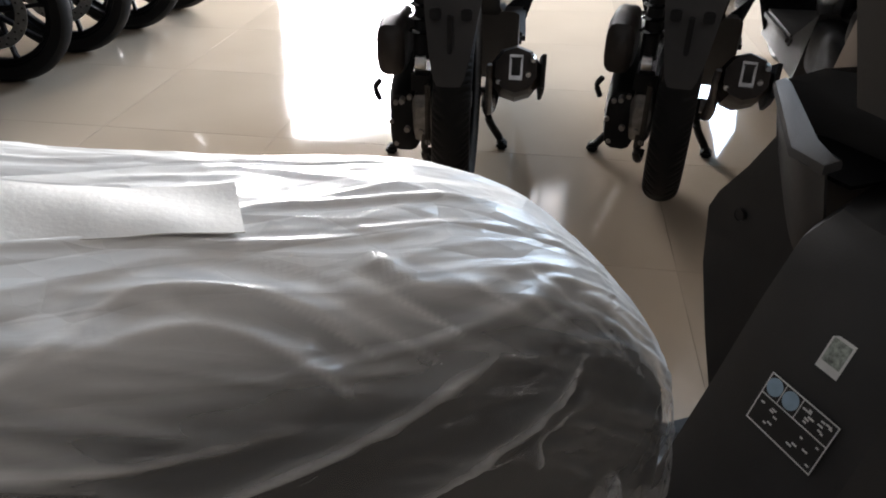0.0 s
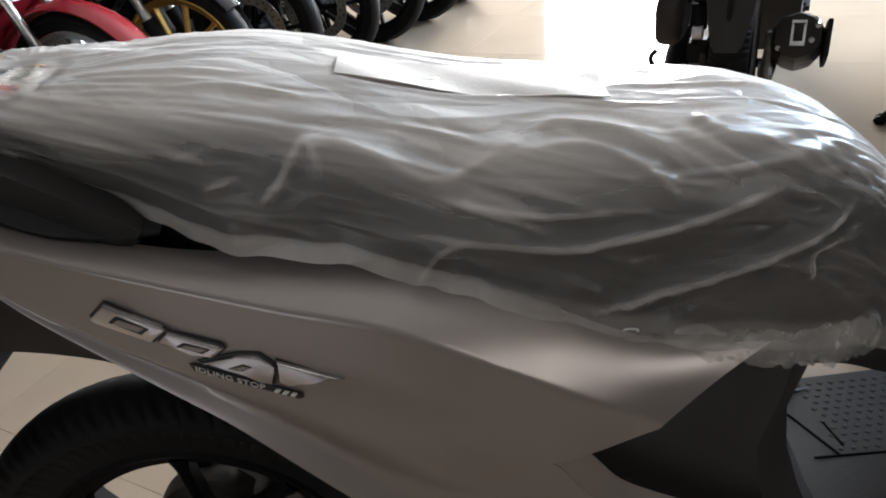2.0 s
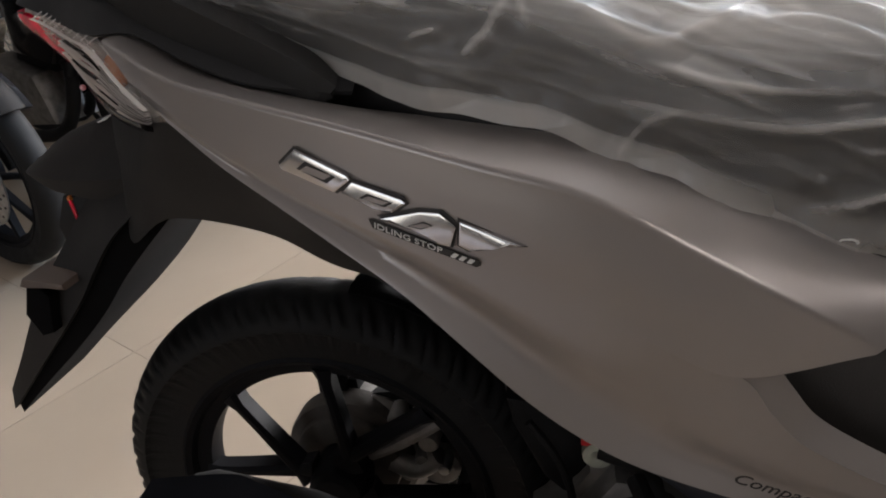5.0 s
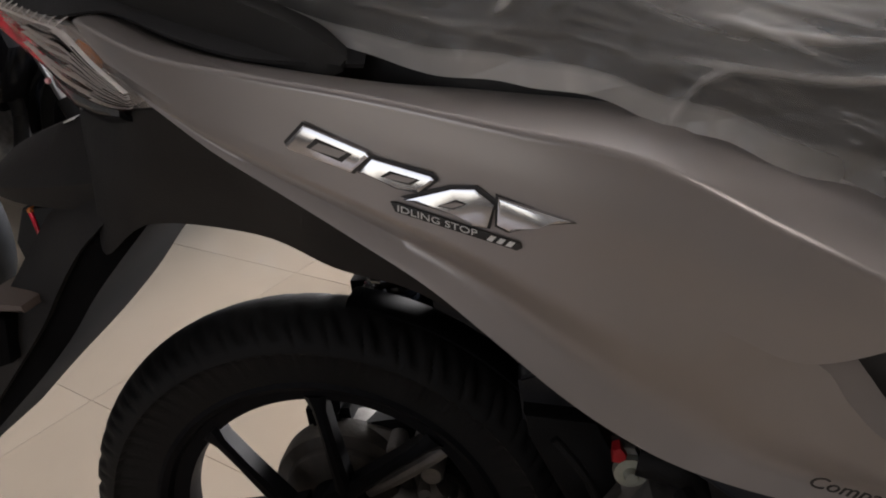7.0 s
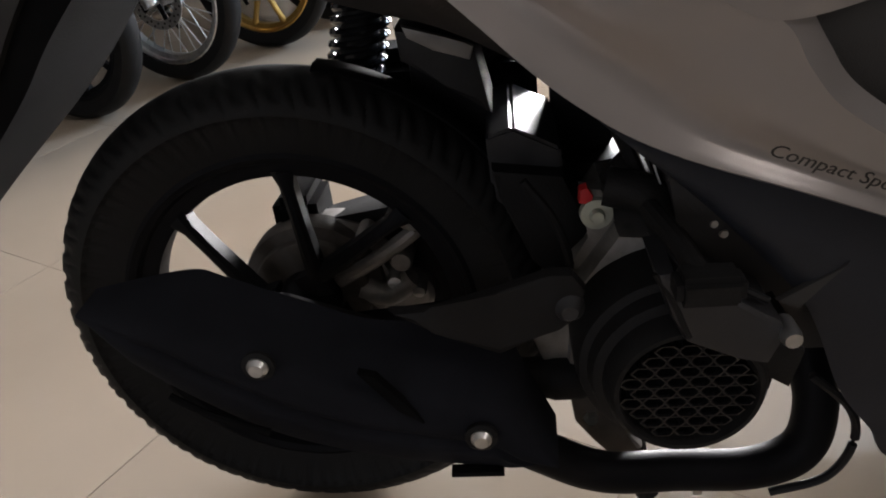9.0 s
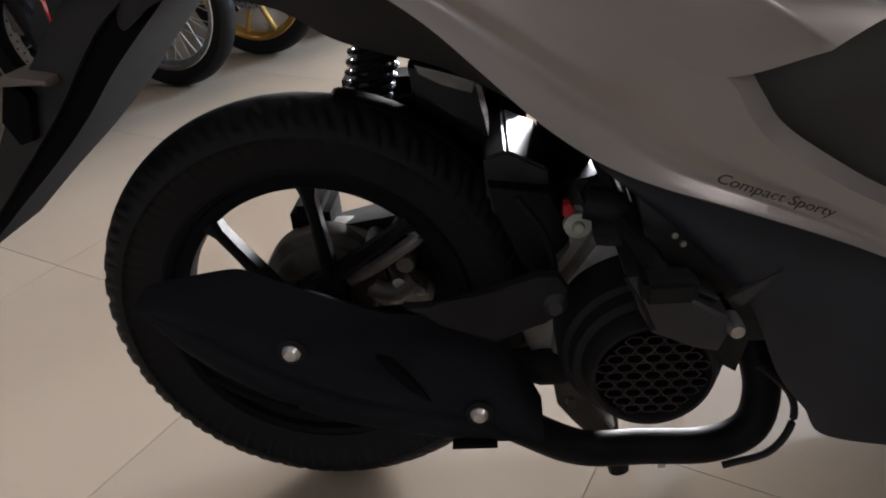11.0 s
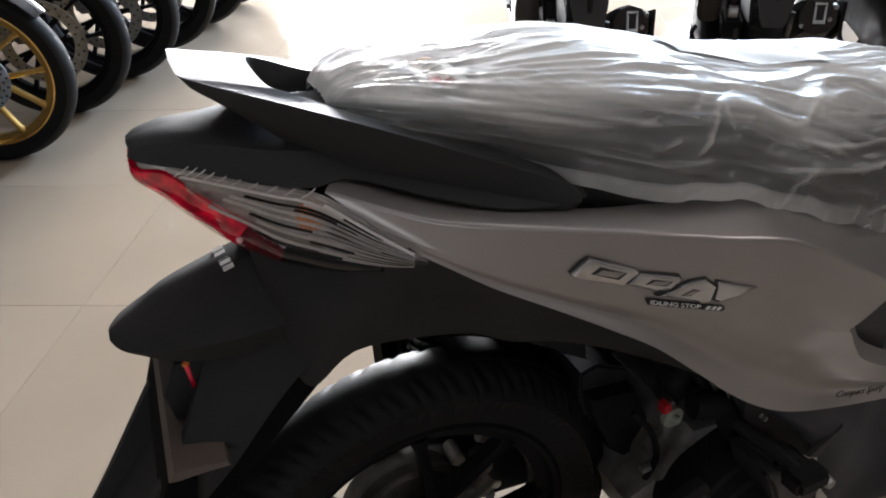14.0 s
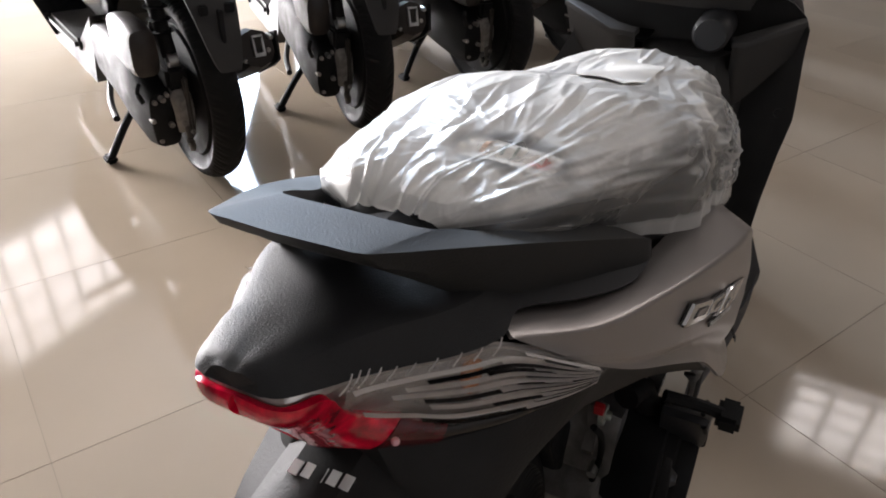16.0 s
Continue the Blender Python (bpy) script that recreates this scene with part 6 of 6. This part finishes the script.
    part("breather", loft([round_ring(x, 0.155, z, w, h) for x, z, w, h in ((-0.138, 0.435, 0.020, 0.040), (-0.128, 0.437, 0.034, 0.060), (-0.08, 0.44, 0.038, 0.068), (0.02, 0.445, 0.036, 0.064), (0.08, 0.45, 0.026, 0.045))]), MUFFLER_BROWN, root, "rounded grey breather box", angle=40)
    part("drain_hose", tube([(-0.12, 0.185, 0.36), (-0.135, 0.195, 0.345), (-0.13, 0.185, 0.315)], 0.007, 8, 8), ENGINE_BLACK, root)
    part("damper", tube([(-0.100, 0.085, 0.41), (0.0, 0.090, 0.70)], 0.020, 12), ENGINE_BLACK, root)
    for k in range(7):
        c = Vector((-0.100, 0.085, 0.41)).lerp(Vector((0.0, 0.090, 0.70)), 0.22 + 0.1 * k)
        bm = turned([(0.024, -0.005), (0.032, 0), (0.024, 0.005), (0.024, -0.005)], 16, Matrix.Translation(c) @ pose(0, 0, 0, 90, 0, 0))
        part("coil", bm, GLOSS_BLACK, root)
    part("damper_eye", turned([(0.008, -0.012), (0.018, -0.012), (0.018, 0.012), (0.008, 0.012), (0.008, -0.012)], 20, pose(-0.112, 0.085, 0.405)), STEEL, root)
    rings = []
    for x, z, r in ((-0.135, 0.405, 0.030), (-0.13, 0.402, 0.052), (-0.09, 0.385, 0.062), (0.05, 0.325, 0.066), (0.18, 0.265, 0.055), (0.24, 0.23, 0.025)):
        v = Vector((0.4, 0, 0.92))
        rings.append([Vector((x, -0.145, z)) + r * (math.cos(a) * Vector((0, 1, 0)) + math.sin(a) * v) for a in (2 * math.pi * (k + 0.5) / 10 for k in range(10))])
    muf = part("muffler", loft(rings), MUFFLER_BROWN, root, "dark muffler with a bright end ring", angle=25)
    fr = turned([(0.024, -0.006), (0.036, -0.006), (0.036, 0.004), (0.024, 0.004), (0.024, -0.006)], 4, pose(-0.141, -0.145, 0.412, 0, 22, 0) @ pose(0, 0, 0, 0, 0, -90) @ pose(0, 0, 0, 0, 45, 0))
    fr.transform(Matrix.Translation((-0.141, -0.145, 0.412)) @ Matrix.Diagonal((1, 0.62, 1.15, 1)) @ Matrix.Translation((0.141, 0.145, -0.412)))
    part("end_ring", fr, STEEL, muf, "bright steel end ring", smooth=False)
    part("end_shadow", box(-0.1405, -0.137, -0.158, -0.132, 0.388, 0.436), DARK_PRINT, muf)
    part("heat_shield", prism([(-0.12, 0.44), (0.02, 0.39), (0.15, 0.33), (0.17, 0.26), (0.02, 0.275), (-0.09, 0.33), (-0.13, 0.36)], lambda a, b, o: Vector((a, -0.206 - o, b)), 0.010, 0.004), ENGINE_BLACK, root)
    part("swing_arm", tube([(0.0, -0.075, 0.275), (0.02, -0.085, 0.25), (0.20, -0.10, 0.30)], 0.014, 10, 10), CASE_METAL, root, "cast alloy swing arm")
    part("muffler_stay", tube([(-0.02, -0.078, 0.255), (-0.075, -0.080, 0.31), (-0.105, -0.082, 0.405)], 0.010, 8, 12, (0.014, 0.007)), CASE_METAL, root, "cast alloy stay beside the muffler")
    for y, z in ((-0.105, 0.375), (-0.175, 0.395), (-0.185, 0.43)):
        part("stay_bolt", turned([(0, -0.008), (0.006, -0.008), (0.007, -0.003), (0.007, 0.02)], 8, pose(-0.134, y, z, 0, 0, -90)), STEEL, root)
    part("axle_nut", turned([(0, -0.095), (0.014, -0.095), (0.016, -0.085), (0.02, -0.06)], 12, Matrix.Translation((0, 0, 0.275))), STEEL, root)
    # centre stand
    st = part("centre_stand", tube([(0.30, -0.06, 0.19), (0.29, 0.06, 0.19)], 0.014, 10), ENGINE_BLACK, root)
    for fx, fy in ((0.217, 0.225), (0.290, -0.115)):
        part("stand_leg", tube([(0.295, math.copysign(0.06, fy), 0.19), (0.27, fy * 0.62, 0.115), (fx + 0.015, fy * 0.92, 0.040), (fx, fy, 0.024)], 0.012, 10, 12), ENGINE_BLACK, st)
        part("stand_foot", box(fx - 0.014, fx + 0.034, fy - 0.017, fy + 0.017, FLOOR_Z, 0.030, 0.006), ENGINE_BLACK, st)
    part("side_stand", tube([(0.42, 0.13, 0.20), (0.30, 0.17, 0.17), (0.18, 0.19, 0.16)], 0.010, 10, 8), ENGINE_BLACK, root)
    # front half
    part("floorboard", box(0.62, 1.0, -0.17, 0.17, 0.24, 0.28, 0.012), PLASTIC, root)
    part("lower_cover", prism([(0.42, 0.40), (0.62, 0.28), (1.0, 0.26), (1.05, 0.17), (0.52, 0.16)], lambda a, b, o: Vector((a, 0.15 - o, b)), 0.30, 0.02), PLASTIC, root)
    part("leg_shield", loft([[Vector((x, -w, z)), Vector((x + 0.06, -w * 0.7, z)), Vector((x + 0.11, 0, z)), Vector((x + 0.06, w * 0.7, z)), Vector((x, w, z)), Vector((x + 0.0, 0, z))] for z, x, w in ((0.2, 0.99, 0.16), (0.5, 1.03, 0.26), (0.72, 1.06, 0.22), (0.95, 1.02, 0.14), (1.0, 1.0, 0.08))]), GLOSS_BLACK, root)
    for s in (1, -1):
        part("handlebar", tube([(1.0, 0.12 * s, 0.95), (0.95, 0.32 * s, 0.955)], 0.015, 10), RUBBER, root)
        part("fork_leg", tube([(1.256, 0.06 * s, 0.258), (1.16, 0.06 * s, 0.55)], 0.016, 10), ENGINE_BLACK, root)
    part("front_fender", turned([(0.285, -0.055), (0.292, 0.0), (0.285, 0.055), (0.281, 0.055), (0.281, -0.055), (0.285, -0.055)], 20, Matrix.Translation((1.256, 0, 0.258)), radians(10), radians(165)), GLOSS_BLACK, root)
    wheel(root, (1.256, 0, 0.258), 0.250, 0.080, 0.186, 9, RIM_BLACK, False, "front_wheel")
    return root


row_scooter = parked_scooter("black scooter parked on its centre stand, seen from behind")
row_scooter.matrix_basis = pose(1.065, 1.365, 0.0, 0, 0, 65)
for x, y, h in ((1.600, 1.165, 52), (2.165, 0.950, 61), (2.705, 0.745, 60), (3.245, 0.535, 62), (3.785, 0.325, 60)):
    copy_thing(row_scooter, pose(x, y, 0.0, 0, 0, h))

# ================= motorcycles along the other side =================


def motorcycle(label, rim_mat, spokes, disc, paint, hub_mat=None):
    """Upright motorcycle; origin below the front axle, nose towards +x."""
    root = thing("motorcycle", label, "motorcycle", "motorcycles parked in a row")
    wheel(root, (0, 0, 0.293), 0.285, 0.085, 0.226, spokes, rim_mat, False, "front_wheel", disc=disc)
    for s in (1, -1):
        part("fork_leg", tube([(0.01, 0.075 * s, 0.27), (-0.06, 0.075 * s, 0.46)], 0.026, 14), ENGINE_BLACK if hub_mat is None else hub_mat, root)
        part("fork_tube", tube([(-0.06, 0.075 * s, 0.46), (-0.19, 0.075 * s, 0.82)], 0.017, 12), STEEL, root, "bright fork tube")
    part("caliper", box(-0.085, -0.025, -0.085, -0.045, 0.30, 0.40, 0.012), CASE_METAL, root)
    part("fender", turned([(0.300, -0.055), (0.312, -0.03), (0.315, 0.0), (0.312, 0.03), (0.300, 0.055), (0.296, 0.055), (0.310, 0), (0.296, -0.055), (0.300, -0.055)], 24, Matrix.Translation((0, 0, 0.293)), radians(35), radians(170)), paint, root)
    bm = bmesh.new()
    bmesh.ops.create_uvsphere(bm, u_segments=24, v_segments=14, radius=0.10, matrix=Matrix.Translation((-0.07, 0, 0.80)) @ Matrix.Diagonal((0.8, 1, 0.9, 1)))
    part("headlight", bm, GLOSS_BLACK, root)
    part("handlebar", tube([(-0.30, -0.36, 0.98), (-0.22, -0.18, 1.0), (-0.19, 0, 0.93), (-0.22, 0.18, 1.0), (-0.30, 0.36, 0.98)], 0.012, 10, 24), GLOSS_BLACK, root)
    secs = []
    for x, w, zt, zb in ((-0.22, 0.06, 0.86, 0.74), (-0.30, 0.13, 0.92, 0.70), (-0.48, 0.15, 0.92, 0.70), (-0.64, 0.11, 0.82, 0.70), (-0.70, 0.08, 0.78, 0.72)):
        ring = [Vector((x, -w * 0.6, zb)), Vector((x, -w, zb + (zt - zb) * 0.4)), Vector((x, -w * 0.8, zt - 0.03)), Vector((x, -w * 0.3, zt))]
        secs.append(ring + [Vector((p.x, -p.y, p.z)) for p in ring[::-1]])
    part("fuel_tank", loft(secs), paint, root)
    secs = []
    for x, w, zt, zb in ((-0.64, 0.09, 0.80, 0.72), (-0.85, 0.13, 0.79, 0.70), (-1.10, 0.13, 0.82, 0.74), (-1.30, 0.08, 0.84, 0.78)):
        ring = [Vector((x, -w, zb)), Vector((x, -w, zt - 0.02)), Vector((x, -w * 0.7, zt))]
        secs.append(ring + [Vector((p.x, -p.y, p.z)) for p in ring[::-1]])
    part("seat", loft(secs), SEAT_VINYL, root)
    part("tail", prism([(-0.75, 0.70), (-1.15, 0.74), (-1.45, 0.80), (-1.30, 0.66), (-0.95, 0.56), (-0.70, 0.58)], lambda a, b, o: Vector((a, 0.11 - o, b)), 0.22, 0.02), paint, root)
    part("engine", prism([(-0.38, 0.25), (-0.80, 0.22), (-0.86, 0.40), (-0.62, 0.48), (-0.42, 0.42)], lambda a, b, o: Vector((a, 0.13 - o, b)), 0.26, 0.03), CASE_METAL, root)
    part("cylinder", prism([(-0.36, 0.42), (-0.54, 0.46), (-0.50, 0.66), (-0.32, 0.62)], lambda a, b, o: Vector((a, 0.08 - o, b)), 0.16, 0.01), ENGINE_BLACK, root)
    part("down_tube", tube([(-0.24, 0, 0.76), (-0.33, 0, 0.45), (-0.40, 0, 0.25), (-0.85, 0, 0.22)], 0.018, 10, 16), ENGINE_BLACK, root)
    part("exhaust_pipe", tube([(-0.34, -0.05, 0.58), (-0.27, -0.09, 0.40), (-0.40, -0.12, 0.22), (-0.85, -0.14, 0.24), (-1.30, -0.17, 0.36)], 0.022, 12, 30), ENGINE_BLACK, root)
    part("shroud", prism([(-0.16, 0.78), (-0.40, 0.72), (-0.44, 0.50), (-0.26, 0.46), (-0.12, 0.62)], lambda a, b, o: Vector((a, 0.15 - o, b)), 0.30, 0.03), paint, root)
    part("side_stand", tube([(-0.62, 0.14, 0.26), (-0.60, 0.24, 0.03)], 0.010, 10), ENGINE_BLACK, root)
    wheel(root, (-1.30, 0, 0.293), 0.285, 0.10, 0.226, spokes, rim_mat, False, "rear_wheel")
    return root


ROW = [(-1.085, 1.460, -17), (-0.885, 1.775, -17), (-0.660, 2.100, -14), (-0.470, 2.430, -16), (-0.260, 2.740, -17), (-0.060, 3.060, -18), (0.150, 3.370, -16), (0.360, 3.700, -17)]
kinds = [
    motorcycle("black motorcycle with cast wheels and a drilled front disc", RIM_BLACK, 9, 0.148, GLOSS_BLACK),
    motorcycle("motorcycle with bright wire-spoked wheels and red bodywork", STEEL, 36, 0.105, RED_PAINT, STEEL),
    motorcycle("black motorcycle with gold cast wheels", GOLD, 10, 0.105, GLOSS_BLACK),
]
for ob, (x, y, h) in zip(kinds, ROW):
    ob.matrix_basis = pose(x, y, 0, 0, 0, h)
for k, (x, y, h) in enumerate(ROW[3:]):
    copy_thing(kinds[0], pose(x, y, 0, 0, 0, h))
copy_thing(kinds[0], pose(-1.33, 0.97, 0, 0, 0, -19))

# ================= floor tiles =================
tile_mesh = None


def tile_data():
    h, c = PITCH / 2 - 0.0007, 0.00004
    bm = bmesh.new()
    lo = [bm.verts.new((a * h, b * h, -0.004)) for a, b in ((-1, -1), (1, -1), (1, 1), (-1, 1))]
    mi = [bm.verts.new((a * h, b * h, -c)) for a, b in ((-1, -1), (1, -1), (1, 1), (-1, 1))]
    hi = [bm.verts.new((a * (h - c), b * (h - c), 0)) for a, b in ((-1, -1), (1, -1), (1, 1), (-1, 1))]
    bm.faces.new(hi)
    for p, q in ((lo, mi), (mi, hi)):
        for i in range(4):
            bm.faces.new((p[i], p[(i + 1) % 4], q[(i + 1) % 4], q[i]))
    me = bpy.data.meshes.new("tile")
    bm.to_mesh(me)
    bm.free()
    me.materials.append(TILE)
    return me


tile_mesh = tile_data()
spin = math.atan2(UB.y, UB.x)
cells = []
for i in range(-24, 25):
    for j in range(-24, 25):
        c = UA * (OA + PITCH * (i + 0.5)) + UB * (OB + PITCH * (j + 0.5))
        if X0 + 0.3 < c.x < X1 - 0.3 and Y0 + 0.3 < c.y < Y1 - 0.3:
            cells.append(((c - Vector((0.4, 1.6, 0))).length, c))
cells.sort(key=lambda e: e[0])
for _, c in cells[:300]:
    ob = new("tile", tile_mesh)
    ob.parent = ground
    ob.matrix_basis = pose(c.x, c.y, FLOOR_Z, 0, 0, math.degrees(spin))
rest = bmesh.new()
for _, c in cells[300:]:
    m = pose(c.x, c.y, FLOOR_Z, 0, 0, math.degrees(spin))
    h = PITCH / 2 - 0.0015
    rest.faces.new([rest.verts.new(m @ Vector((a * h, b * h, 0))) for a, b in ((-1, -1), (1, -1), (1, 1), (-1, 1))])
far = part("far_tiles", rest, TILE, ground, smooth=False)
tagged(far, kind="stuff")
